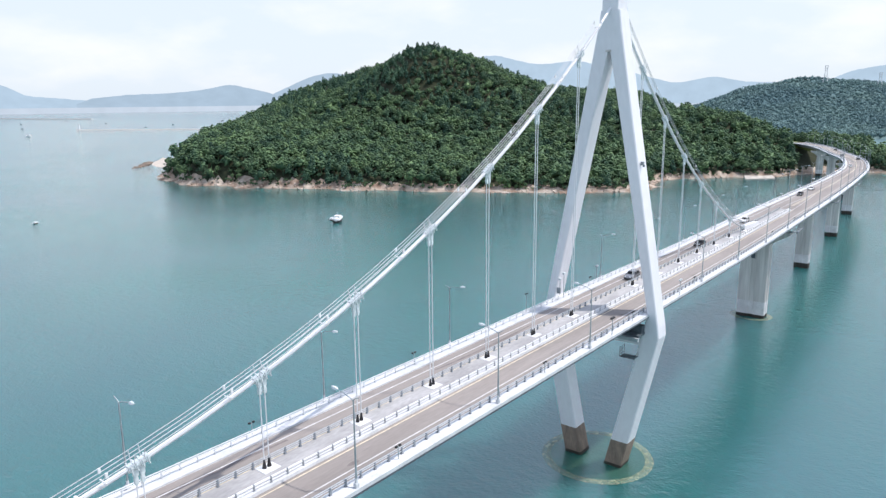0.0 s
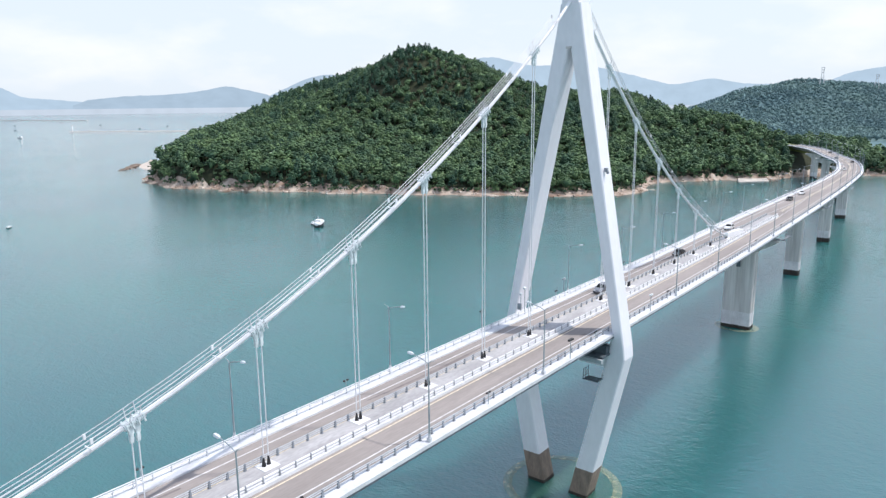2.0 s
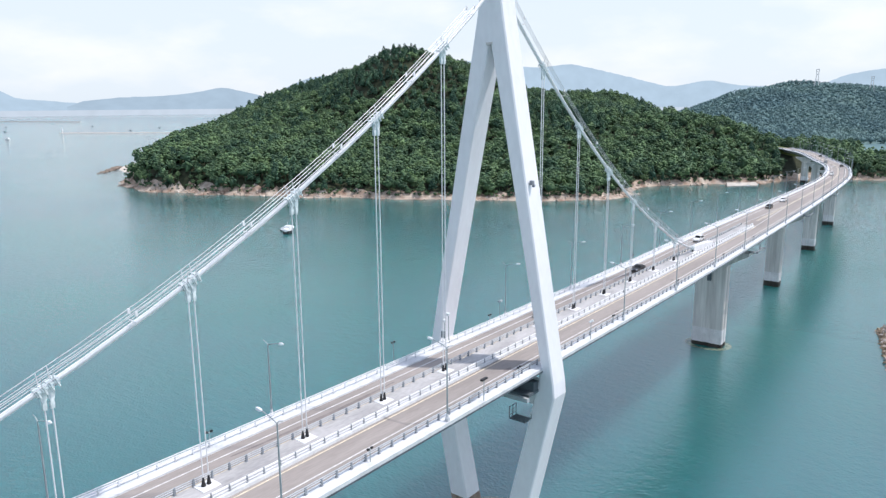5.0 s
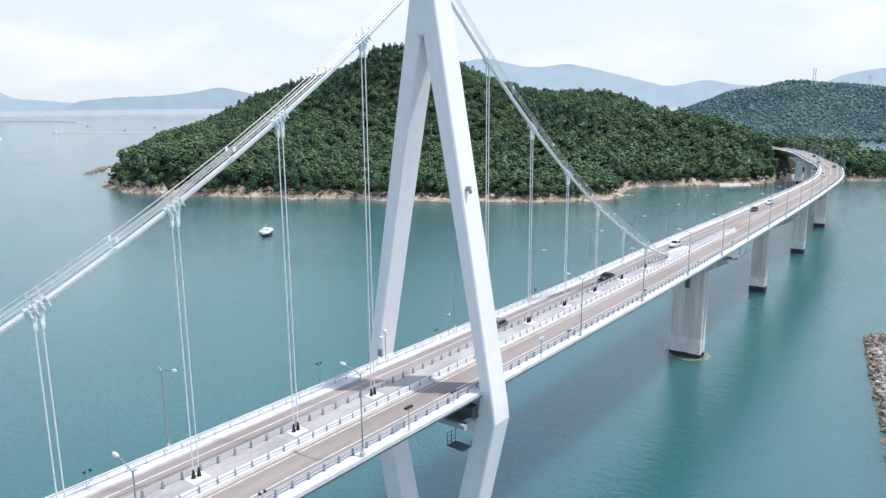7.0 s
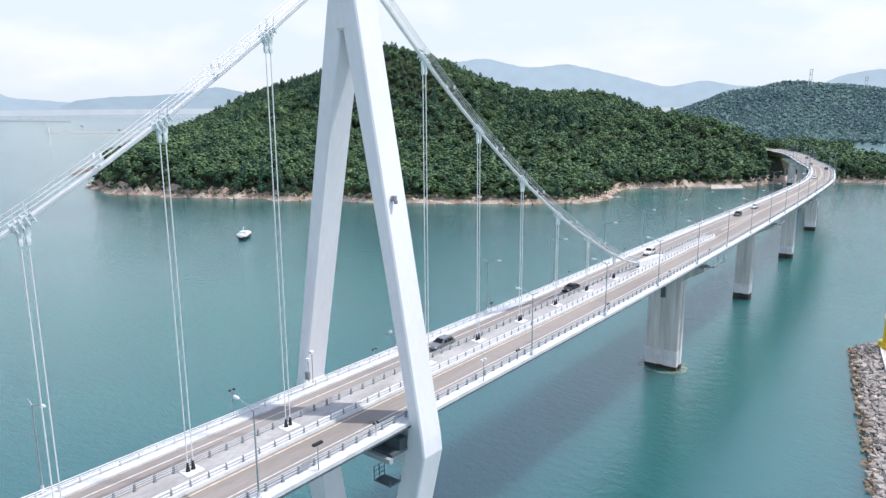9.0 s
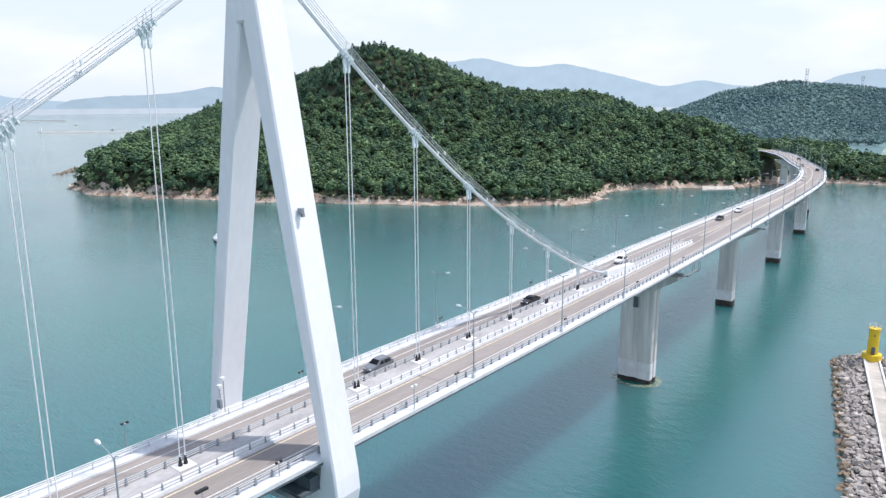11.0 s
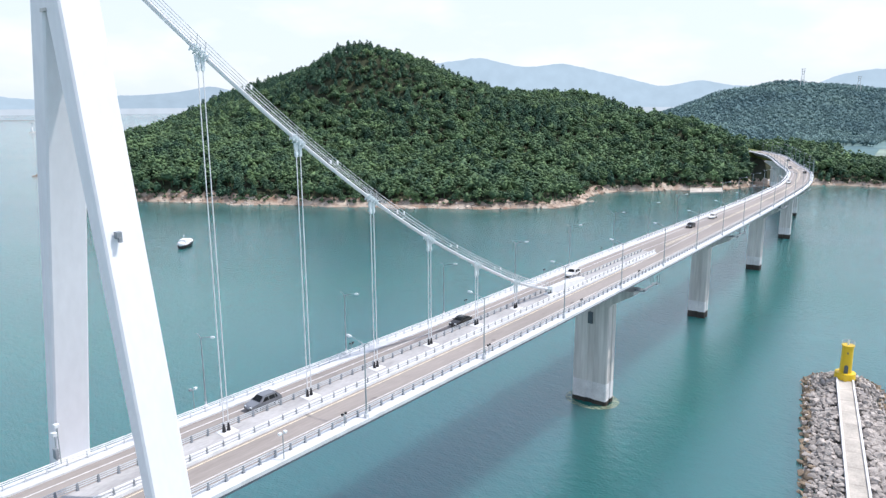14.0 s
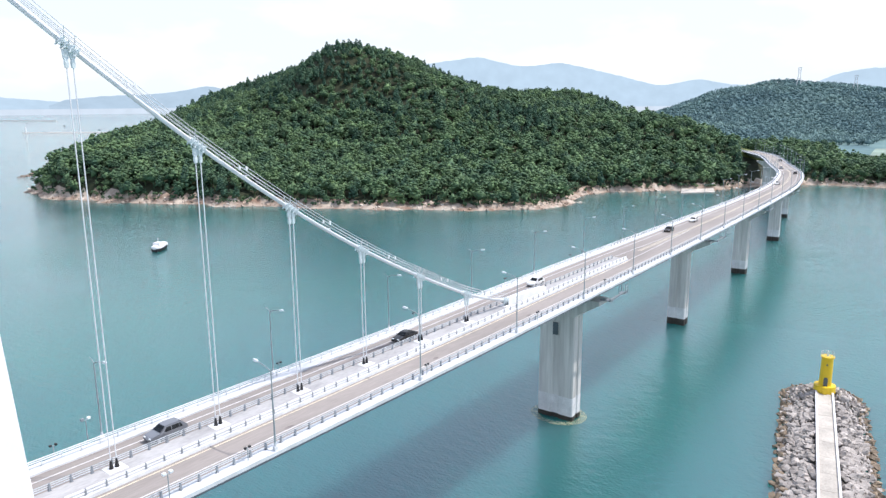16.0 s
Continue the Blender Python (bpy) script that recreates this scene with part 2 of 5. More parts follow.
# paler and bluer than the near leaf: distance haze mixed into the colour
M_LEAF_HAZE = mat("haze_tinted_leaf", (0.168, 0.262, 0.250), 0.85, var=0.14, scale=0.012, fine=0.06, color2=(0.112, 0.190, 0.204),
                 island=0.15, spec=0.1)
M_SHALLOW = mat("shallow_footing", (0.13, 0.26, 0.16), 0.25, var=0.2, scale=0.5, fine=3)
M_SHALLOW_RIM = mat("footing_rim", (0.42, 0.48, 0.32), 0.35, var=0.15, scale=1.0, fine=5)
for m_, a_ in ((M_SHALLOW, 0.26), (M_SHALLOW_RIM, 0.45)):
    nn, ll = m_.node_tree.nodes, m_.node_tree.links
    nn["Principled BSDF"].inputs["Alpha"].default_value = a_
M_SAND = mat("pale_beach_sand", (0.62, 0.55, 0.47), 0.9, var=0.08, scale=0.1, fine=1.5)
M_FLATS = mat("pale_green_flats", (0.27, 0.36, 0.29), 0.8, var=0.12, scale=0.02, fine=0.2)
# pale blues and their glow stand in for haze over distance
M_MOUNT = backdrop_mat("mountain_painted_haze", (0.370, 0.495, 0.605))
M_MOUNT_NEAR = backdrop_mat("island_painted_haze", (0.330, 0.440, 0.540))
M_FARSEA = backdrop_mat("far_sea_painted_haze", (0.46, 0.545, 0.63))

# ---- helpers for building ----


def part(name, bm, material, parent=None, label=""):
    """One bmesh as one mesh object, under a thing if given."""
    me = bpy.data.meshes.new(name)
    bm.to_mesh(me)
    bm.free()
    for mm in (material if isinstance(material, (list, tuple)) else [material]):
        me.materials.append(mm)
    ob = new(name, me)
    if parent:
        ob.parent = parent
    if label:
        ob["label"] = label
    return ob


def piece(name, mesh, m, parent):
    """Another object on a shared mesh, under a thing."""
    ob = new(name, mesh)
    ob.parent = parent
    ob.matrix_basis = m
    return ob


def add_box(bm, x0, x1, y0, y1, z0, z1, bev=0.0):
    m = Matrix.LocRotScale(((x0 + x1) / 2, (y0 + y1) / 2, (z0 + z1) / 2), None, (abs(x1 - x0), abs(y1 - y0), abs(z1 - z0)))
    r = bmesh.ops.create_cube(bm, size=1.0, matrix=m)
    if bev:
        es = list({e for v in r["verts"] for e in v.link_edges})
        bmesh.ops.bevel(bm, geom=es, offset=bev, segments=2, affect="EDGES", profile=0.6)


def add_tube(bm, a, b, r0, r1=None, seg=8):
    a, b = Vector(a), Vector(b)
    d = b - a
    m = Matrix.Translation((a + b) / 2) @ d.to_track_quat("Z", "Y").to_matrix().to_4x4()
    bmesh.ops.create_cone(bm, cap_ends=True, segments=seg, radius1=r0, radius2=r0 if r1 is None else r1, depth=d.length, matrix=m)


def add_chain(bm, pts, r, seg=6):
    """A swept tube through points, one ring each."""
    pts = [Vector(p) for p in pts]
    rings = []
    for i, p in enumerate(pts):
        d = (pts[min(i + 1, len(pts) - 1)] - pts[max(i - 1, 0)]).normalized()
        side = d.cross(Vector((0, 0, 1)))
        side = side.normalized() if side.length > 1e-3 else Vector((1, 0, 0))
        up = side.cross(d)
        rr = r[i] if isinstance(r, (list, tuple)) else r
        rings.append([bm.verts.new(p + (side * math.cos(a) + up * math.sin(a)) * rr) for a in
                      [2 * math.pi * k / seg for k in range(seg)]])
    for ra, rb in zip(rings, rings[1:]):
        for k in range(seg):
            bm.faces.new((ra[k], ra[(k + 1) % seg], rb[(k + 1) % seg], rb[k]))
    bm.faces.new(rings[0][::-1])
    bm.faces.new(rings[-1])


def add_prism(bm, rings):
    """A closed skin over rings of points of equal count, capped."""
    vs = [[bm.verts.new(p) for p in ring] for ring in rings]
    k = len(vs[0])
    for a, b in zip(vs, vs[1:]):
        for i in range(k):
            bm.faces.new((a[i], a[(i + 1) % k], b[(i + 1) % k], b[i]))
    bm.faces.new(vs[0][::-1])
    bm.faces.new(vs[-1])
    bmesh.ops.recalc_face_normals(bm, faces=bm.faces[:])


def thing(name, label, category, group="", kind="", at=(0, 0, 0)):
    ob = new(name)
    ob.location = at
    ob.empty_display_size = 0.5
    return tagged(ob, label, category, group, kind)


# ---- the bridge's line ----
KEYS_Y = [-420, 0, 60, 110, 190, 268, 340, 385, 430, 482, 569, 612, 690]
KEYS_X = [0.4, 0.4, 0.3, -0.7, -3.0, -6.6, -12.0, -18.3, -27.5, -44.0, -72.0, -92.0, -135.0]
KEYS_Z = [29.9, 30.5, 30.55, 30.5, 29.7, 28.4, 27.0, 26.3, 25.7, 25.0, 24.0, 23.4, 22.6]
KEYS_W = [7.3, 7.3, 7.3, 7.3, 6.6, 5.6, 5.2, 5.2, 5.2, 5.2, 5.2, 5.2, 5.2]


def smooth(keys, y):
    """A cubic through the keys, with slopes from the neighbours."""
    i = max(0, min(len(KEYS_Y) - 2, int(np.searchsorted(KEYS_Y, y, side="right")) - 1))

    def slope(j):
        a, b = max(0, j - 1), min(len(KEYS_Y) - 1, j + 1)
        return (keys[b] - keys[a]) / (KEYS_Y[b] - KEYS_Y[a])
    h = KEYS_Y[i + 1] - KEYS_Y[i]
    u = (y - KEYS_Y[i]) / h
    return ((2 * u ** 3 - 3 * u * u + 1) * keys[i] + (u ** 3 - 2 * u * u + u) * h * slope(i)
            + (3 * u * u - 2 * u ** 3) * keys[i + 1] + (u ** 3 - u * u) * h * slope(i + 1))


def line_at(y):
    """Centre, side direction and half road width of the deck at y."""
    c = Vector((smooth(KEYS_X, y), y, smooth(KEYS_Z, y)))
    d = (smooth(KEYS_X, y + 1) - smooth(KEYS_X, y - 1)) / 2
    side = Vector((1, -d, 0)).normalized()
    return c, side, smooth(KEYS_W, y)


def on_deck(y, off, up):
    """A place off metres beside the deck's middle and up metres over its road."""
    c, s, w = line_at(y)
    return c + s * off + Vector((0, 0, up))


def on_kerb(y, sign, out, up):
    c, s, w = line_at(y)
    return c + s * sign * (w + out) + Vector((0, 0, up))


def steps(y0, y1, d):
    n = max(1, int(math.ceil((y1 - y0) / d)))
    return [y0 + (y1 - y0) * i / n for i in range(n + 1)]


def cable_z(y):
    if y < 0:
        return 83.3 + 0.7908 * y + 0.0031 * y * y
    z = 83.6 - 0.9 * y + 0.00353 * y * y
    if y > 62:
        u = min(1.0, (y - 62) / 33)
        z = z * (1 - u * u) + (31.6 + 0.12 * (92 - y)) * u * u
    return z


Y0, Y1 = -330, 640
TOWER_LEG = 12.3

# ---- sea ----
bm = bmesh.new()
bmesh.ops.create_cone(bm, cap_ends=True, segments=96, radius1=4950, radius2=4950, depth=600, matrix=Matrix.Translation((0, 0, -300)))
water = tagged(part("water", bm, M_WATER), "calm teal green sea with small ripples", "sea", kind="structure")

# strip of sea beyond the sheet, and far hills: distance haze painted as glow
FAR = 4600


def ridge(name, line, material, radius, label, base=-0.4, rough=0.05, step=0.12, lift=-0.12):
    """A far ridge through rows of bearing (degrees left of +y) and height (degrees over the horizon)."""
    b = bmesh.new()
    lower, upper = [], []
    la, le = [p[0] for p in line], [p[1] for p in line]
    a = la[0]
    while a <= la[-1] + 1e-6:
        e = sum(float(np.interp(a + o, la, le)) * w for o, w in ((-0.5, 0.25), (0, 0.5), (0.5, 0.25)))
        e += lift + rough * noise.fractal(Vector((a * 1.7, radius, 0)), 1.0, 2.0, 5)
        d = Vector((-math.sin(radians(a)), math.cos(radians(a)), 0)) * radius
        lower.append(b.verts.new((d.x + 60, d.y - 65, 67.6 + radius * math.tan(radians(base)) - 8)))
        upper.append(b.verts.new((d.x * 1.04 + 60, d.y * 1.04 - 65, 67.6 + radius * 1.04 * math.tan(radians(max(e, base + 0.01))))))
        a += step
    for i in range(len(lower) - 1):
        b.faces.new((lower[i + 1], lower[i], upper[i], upper[i + 1]))
    return tagged(part(name, b, material), label, "backdrop", kind="structure")


b = bmesh.new()
ring = [[], []]
for k in range(0, 121):
    a = radians(-20 + k)
    for j, z in ((0, -2.0), (1, 50.0)):
        ring[j].append(b.verts.new((-math.sin(a) * 4780, math.cos(a) * 4780, z)))
for k in range(120):
    b.faces.new((ring[0][k + 1], ring[0][k], ring[1][k], ring[1][k + 1]))
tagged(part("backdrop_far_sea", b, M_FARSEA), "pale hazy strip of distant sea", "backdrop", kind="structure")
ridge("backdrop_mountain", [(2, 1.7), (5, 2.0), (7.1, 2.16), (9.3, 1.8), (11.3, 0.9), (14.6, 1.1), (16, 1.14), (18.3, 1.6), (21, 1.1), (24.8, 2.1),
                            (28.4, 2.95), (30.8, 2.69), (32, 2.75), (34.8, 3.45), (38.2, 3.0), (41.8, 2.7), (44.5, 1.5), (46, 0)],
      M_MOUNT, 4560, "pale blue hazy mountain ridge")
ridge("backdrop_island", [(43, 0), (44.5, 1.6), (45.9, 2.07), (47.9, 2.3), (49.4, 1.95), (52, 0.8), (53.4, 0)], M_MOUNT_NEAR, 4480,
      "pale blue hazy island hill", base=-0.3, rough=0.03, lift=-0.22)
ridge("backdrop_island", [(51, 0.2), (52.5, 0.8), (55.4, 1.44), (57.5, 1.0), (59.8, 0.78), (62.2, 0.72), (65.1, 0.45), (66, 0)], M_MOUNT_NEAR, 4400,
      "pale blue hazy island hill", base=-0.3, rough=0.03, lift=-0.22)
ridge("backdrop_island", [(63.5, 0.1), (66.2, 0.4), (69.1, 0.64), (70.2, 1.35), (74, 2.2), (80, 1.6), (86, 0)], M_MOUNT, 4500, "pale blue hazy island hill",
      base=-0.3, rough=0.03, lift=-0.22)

# ---- land ----
SHORE = [(-705, 345), (-664, 318), (-612, 280), (-568, 242), (-530, 217), (-488, 204), (-430, 218), (-372, 244), (-315, 271), (-247, 306),
         (-190, 340), (-158, 372), (-150, 405), (-168, 440), (-160, 468), (-130, 500), (-106, 520), (-88, 560), (-60, 598),
         (-30, 612), (0, 619), (60, 640), (160, 640), (300, 700), (420, 1000), (420, 2300), (-1100, 2300), (-1100, 700),
         (-760, 400)]


def shore_distance(px, py):
    """Metres inside the shore (positive on land), for arrays of points."""
    best = np.full(px.shape, 1e9)
    inside = np.zeros(px.shape, bool)
    for (ax, ay), (bx, by) in zip(SHORE, SHORE[1:] + SHORE[:1]):
        dx, dy = bx - ax, by - ay
        u = np.clip(((px - ax) * dx + (py - ay) * dy) / (dx * dx + dy * dy), 0, 1)
        best = np.minimum(best, np.hypot(px - ax - u * dx, py - ay - u * dy))
        cross = ((ay > py) != (by > py)) & (px < dx * (py - ay) / (dy if dy else 1e-9) + ax)
        inside ^= cross
    return np.where(inside, best, -best)


# bumps of the land: x, y, height, spread across, spread along
HILLS = [(-519, 533, 95, 167, 91), (-323, 745, 47, 46, 103), (-457, 641, 27, 106, 105), (-176, 637, 34, 65, 46), (-53, 803, 6, 230, 28),
         (-672, 216, 35, 226, 121), (-451, 482, 21, 30, 29), (-715, 192, 24, 71, 78), (-332, 1609, 76, 139, 320), (4, 1569, 60, 192, 160),
         (254, 1668, 53, 166, 276)]


def wobble(px, py, s, seed):
    """A cheap smooth noise of sines for arrays."""
    r = np.random.RandomState(seed)
    out = np.zeros(px.shape)
    for k in range(6):
        a, f, p = r.uniform(0, 6.28), s * r.uniform(0.6, 1.7), r.uniform(0, 6.28, 2)
        out += np.sin((px * np.cos(a) + py * np.sin(a)) * f + p[0]) * np.sin((py * np.cos(a) - px * np.sin(a)) * f * 0.7 + p[1])
    return out / 3


def land_height(px, py):
    d = shore_distance(px, py) + 5 * wobble(px, py, 0.09, 3) + 2.5 * wobble(px, py, 0.3, 4)
    g = np.zeros(px.shape)
    for hx, hy, hh, sx, sy in HILLS:
        g = g + hh * np.exp(-0.5 * (((px - hx) / sx) ** 2 + ((py - hy) / sy) ** 2))
    g = g * (1 + 0.10 * wobble(px, py, 0.028, 5)) + 3.0 * wobble(px, py, 0.02, 6)
    rise = 1 - np.exp(-np.clip(d - 4, 0, None) / 26)
    bank = 3.6 * np.clip(d / 9, 0, 1) ** 0.8
    z = np.where(d > 0, 0.05 + bank + (g + 1) * rise, np.maximum(-3, 0.25 * d))
    return z, d


def grid_mesh(name, x0, x1, y0, y1, st, materials, pick=None):
    nx, ny = int((x1 - x0) / st) + 1, int((y1 - y0) / st) + 1
    gx, gy = np.meshgrid(np.linspace(x0, x1, nx), np.linspace(y0, y1, ny))
    gz, gd = land_height(gx, gy)
    gz = gz + np.where((gd > -6) & (gd < 14), 0.5 * wobble(gx, gy, 1.1, 7) + 0.35 * wobble(gx, gy, 2.3, 8), 0)
    verts = np.stack([gx, gy, gz], -1).reshape(-1, 3)
    i = np.arange(nx * ny).reshape(ny, nx)
    quads = np.stack([i[:-1, :-1], i[:-1, 1:], i[1:, 1:], i[1:, :-1]], -1).reshape(-1, 4)
    dq = gd.reshape(-1)[quads].max(1)
    zq = verts[quads][:, :, 2].max(1)
    keep = dq > -10
    quads, dq, zq = quads[keep], dq[keep], zq[keep]
    me = bpy.data.meshes.new(name)
    me.from_pydata(verts.tolist(), [], quads.tolist())
    for mm in materials:
        me.materials.append(mm)
    me.polygons.foreach_set("material_index", np.where(dq < 11, 0, 1).astype(np.int32))
    me.update()
    return new(name, me)


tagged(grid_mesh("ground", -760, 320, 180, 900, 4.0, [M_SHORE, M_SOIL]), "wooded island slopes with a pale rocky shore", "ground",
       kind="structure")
# ground of the far hills takes the haze-tinted leaf colour too
tagged(grid_mesh("ground_far", -1100, 420, 904, 2300, 20.0, [M_SHORE, M_LEAF_HAZE]), "distant wooded hills", "ground", kind="structure")

# ---- bridge deck ----


def sweep(name, ys, profile, material, parent, label=""):
    """A closed cross-section, given by a function of y, swept along the bridge."""
    b = bmesh.new()
    add_prism(b, [profile(y) for y in ys])
    return part(name, b, material, parent, label)


deck = thing("bridge_deck", "long road deck with tan asphalt, white edges and curved far end", "bridge", kind="structure")
ALL = steps(Y0, 60, 10) + steps(60, Y1, 6)[1:]
SUSP = steps(Y0, 60, 10) + steps(60, 138, 6)[1:]

sweep("girder", ALL, lambda y: [on_kerb(y, -1, 1.5, -0.42), on_kerb(y, 1, 1.5, -0.42), on_kerb(y, 1, 0.3, -0.8), on_deck(y, 3.4, -2.9),
                                on_deck(y, -3.4, -2.9), on_kerb(y, -1, 0.3, -0.8)], M_GIRDER, deck, "pale steel box girder")
for sg in (-1, 1):
    sweep("edge_beam", ALL, lambda y: [on_kerb(y, sg, 1.55, -0.52), on_kerb(y, sg, 1.82, -0.52), on_kerb(y, sg, 1.82, -0.30),
                                       on_kerb(y, sg, 1.55, -0.30)], M_STEEL_DARK, deck, "dark steel edge beam")
    sweep("kerb_ledge", ALL, lambda y: [on_kerb(y, sg, 0 if sg > 0 else -0.62, -0.4), on_kerb(y, sg, 1.78, -0.4), on_kerb(y, sg, 1.78, 0.12),
                                        on_kerb(y, sg, 1.0, 0.16), on_kerb(y, sg, 0.8, 0.24), on_kerb(y, sg, 0.1 if sg > 0 else -0.55, 0.20)], M_LEDGE, deck,
          "pale concrete kerb ledge")
    el = -1.55 if sg > 0 else -1.95
    sweep("edge_line", ALL, lambda y: [on_kerb(y, sg, el - 0.09, 0.004), on_kerb(y, sg, el + 0.09, 0.004), on_kerb(y, sg, el + 0.09, 0.012),
                                       on_kerb(y, sg, el - 0.09, 0.012)], M_LINE_W, deck, "white edge line")
    sweep("inner_line", SUSP, lambda y: [on_deck(y, sg * 2.42, 0.004), on_deck(y, sg * 2.60, 0.004), on_deck(y, sg * 2.60, 0.012),
                                         on_deck(y, sg * 2.42, 0.012)], M_LINE_Y, deck, "pale yellow lane line")
sweep("road_surface", ALL, lambda y: [on_kerb(y, -1, 0.02, -0.5), on_kerb(y, 1, 0.02, -0.5), on_kerb(y, 1, 0.02, 0.0),
                                      on_kerb(y, -1, 0.02, 0.0)], M_ROAD, deck, "worn tan asphalt")
for off in (-0.28, 0.28):
    sweep("centre_line", steps(150, Y1, 6), lambda y: [on_deck(y, off - 0.09, 0.004), on_deck(y, off + 0.09, 0.004),
                                                       on_deck(y, off + 0.09, 0.012), on_deck(y, off - 0.09, 0.012)], M_LINE_Y, deck,
          "yellow double centre line")
for sg in (-1, 1):
    sweep("taper_line", steps(120, 190, 5), lambda y: [on_deck(y, sg * (2.2 * (190 - y) / 70 + 0.5), 0.014), on_deck(y, sg * (2.2 * (190 - y) / 70 + 0.66), 0.014),
                                                       on_deck(y, sg * (2.2 * (190 - y) / 70 + 0.66), 0.02), on_deck(y, sg * (2.2 * (190 - y) / 70 + 0.5), 0.02)],
          M_LINE_W, deck, "white taper line")


def median_top(y):
    return 0.74 - 0.42 * max(0.0, min(1.0, (y - 96) / 10))


sweep("median", SUSP, lambda y: [on_deck(y, -2.0, -0.1), on_deck(y, 1.95, -0.1), on_deck(y, 1.9, 0.26), on_deck(y, 1.2, 0.30), on_deck(y, 1.05, median_top(y)),
                                 on_deck(y, -1.35, median_top(y)), on_deck(y, -1.5, 0.28), on_deck(y, -1.95, 0.24)], M_MEDIAN, deck, "weathered raised concrete median")
sweep("median_kerb", SUSP, lambda y: [on_deck(y, 1.15, 0.2), on_deck(y, 2.03, -0.05), on_deck(y, 1.97, 0.33), on_deck(y, 1.2, 0.36)], M_LEDGE, deck,
      "pale median kerb")
sweep("median_strip", SUSP, lambda y: [on_deck(y, -1.05, median_top(y) + 0.003), on_deck(y, 0.7, median_top(y) + 0.003), on_deck(y, 0.7, median_top(y) + 0.012),
                                       on_deck(y, -1.05, median_top(y) + 0.012)], M_MEDIAN, deck, "weathered grey median top")
for y, off, ln, wd in ((-44, -4.6, 26, 0.55), (-6, 5.2, 2.0, 0.7), (46, -4.4, 13, 0.8), (-90, -5, 20, 0.7), (30, 5.3, 1.4, 0.5), (-70, 4.9, 1.6, 0.6),
                       (58, 5.0, 1.2, 0.5), (84, 5.4, 1.6, 0.5)):
    b = bmesh.new()
    vs = []
    for i in range(14):
        u = i / 13
        w = wd * (0.35 + 0.65 * math.sin(math.pi * u)) * (0.8 + 0.4 * random.random())
        drift = 0.5 * math.sin(3 * u + y) * ln / 26
        vs.append((b.verts.new(on_deck(y + ln * u, off + drift - w / 2, 0.006)), b.verts.new(on_deck(y + ln * u, off + drift + w / 2, 0.006))))
    for p, q in zip(vs, vs[1:]):
        b.faces.new((p[0], p[1], q[1], q[0]))
    part("asphalt_stain", b, M_ROAD_PATCH, deck, "dark patched asphalt")

# ---- main pylon ----
pylon = thing("pylon", "tall white diamond-shaped concrete bridge pylon", "bridge tower")
D = 1.8


def leg_ring(z, xi, xo, sg, d):
    c = 0.18
    pts = [(xi + c, -d), (xo - c, -d), (xo, -d + c), (xo, d - c), (xo - c, d), (xi + c, d), (xi, d - c), (xi, -d + c)]
    return [(sg * x, y, z) for x, y in pts]


def upper_out(z):
    return 11.5 - 0.1795 * (z - 26.8)


for sg in (-1, 1):
    b = bmesh.new()
    o = 0.0 if sg > 0 else 0.4
    add_prism(b, [leg_ring(5.3, 3.4 + o, 6.75 + o, sg, D), leg_ring(26.4, 8.35, 11.42, sg, D), leg_ring(28.4, 8.8, upper_out(28.4), sg, D),
                  leg_ring(31, 9.05, upper_out(31), sg, D), leg_ring(52, 4.95, upper_out(52), sg, D), leg_ring(66, 2.15, upper_out(66), sg, D),
                  leg_ring(75.4, 0.18, upper_out(75.4), sg, D)])
    part("leg", b, M_PYLON, pylon)
    b = bmesh.new()
    add_prism(b, [leg_ring(-3, 1.6 + o, 4.95 + o, sg, D + 0.02), leg_ring(0.9, 2.4 + o, 5.75 + o, sg, D + 0.02), leg_ring(5.3, 3.38 + o, 6.77 + o, sg, D + 0.02)])
    part("leg_foot", b, M_BROWN, pylon, "brown tide-stained concrete foot")
    b = bmesh.new()
    add_prism(b, [leg_ring(-3, 1.55 + o, 4.9 + o, sg, D + 0.05), leg_ring(0.55, 2.28 + o, 5.72 + o, sg, D + 0.05)])
    part("tide_mark", b, M_TIDE, pylon, "black tide mark")
b = bmesh.new()
add_prism(b, [[(x * s, y * s2, z) for x, y in ((-1.5, -1.9), (1.5, -1.9), (1.5, 1.9), (-1.5, 1.9))] for z, s, s2 in
              ((81.9, 0.92, 0.95), (82.3, 0.95, 0.95), (86.6, 0.95, 0.95), (87.4, 0.8, 0.85))])
part("cable_saddle", b, M_PYLON, pylon, "white saddle box")
b = bmesh.new()
add_prism(b, [[(-w + 0.18, -D, z), (w - 0.18, -D, z), (w, -D + 0.18, z), (w, D - 0.18, z), (w - 0.18, D, z), (-w + 0.18, D, z), (-w, D - 0.18, z),
               (-w, -D + 0.18, z)] for z, w in ((75.4, upper_out(75.4)), (79, upper_out(79)), (81.9, 1.72))])
part("head", b, M_PYLON, pylon)
b = bmesh.new()
add_box(b, -9.0, 9.0, -1.45, 1.45, 24.6, 27.6, 0.1)
part("crossbeam", b, M_PYLON, pylon)
b = bmesh.new()
add_box(b, -0.5, 0.5, -1.95, -1.6, 75.2, 75.5, 0.03)
part("apex_lip", b, M_CONC, pylon, "small grey lip at the apex")
for sg in (1,):
    b = bmesh.new()
    add_box(b, 6.25, 6.75, -0.95, -0.45, 56.3, 56.9, 0.04)
    add_box(b, 6.6, 6.95, -0.85, -0.55, 56.0, 56.4, 0.03)
    part("aviation_lamp", b, M_POST, pylon, "small grey lamp box")

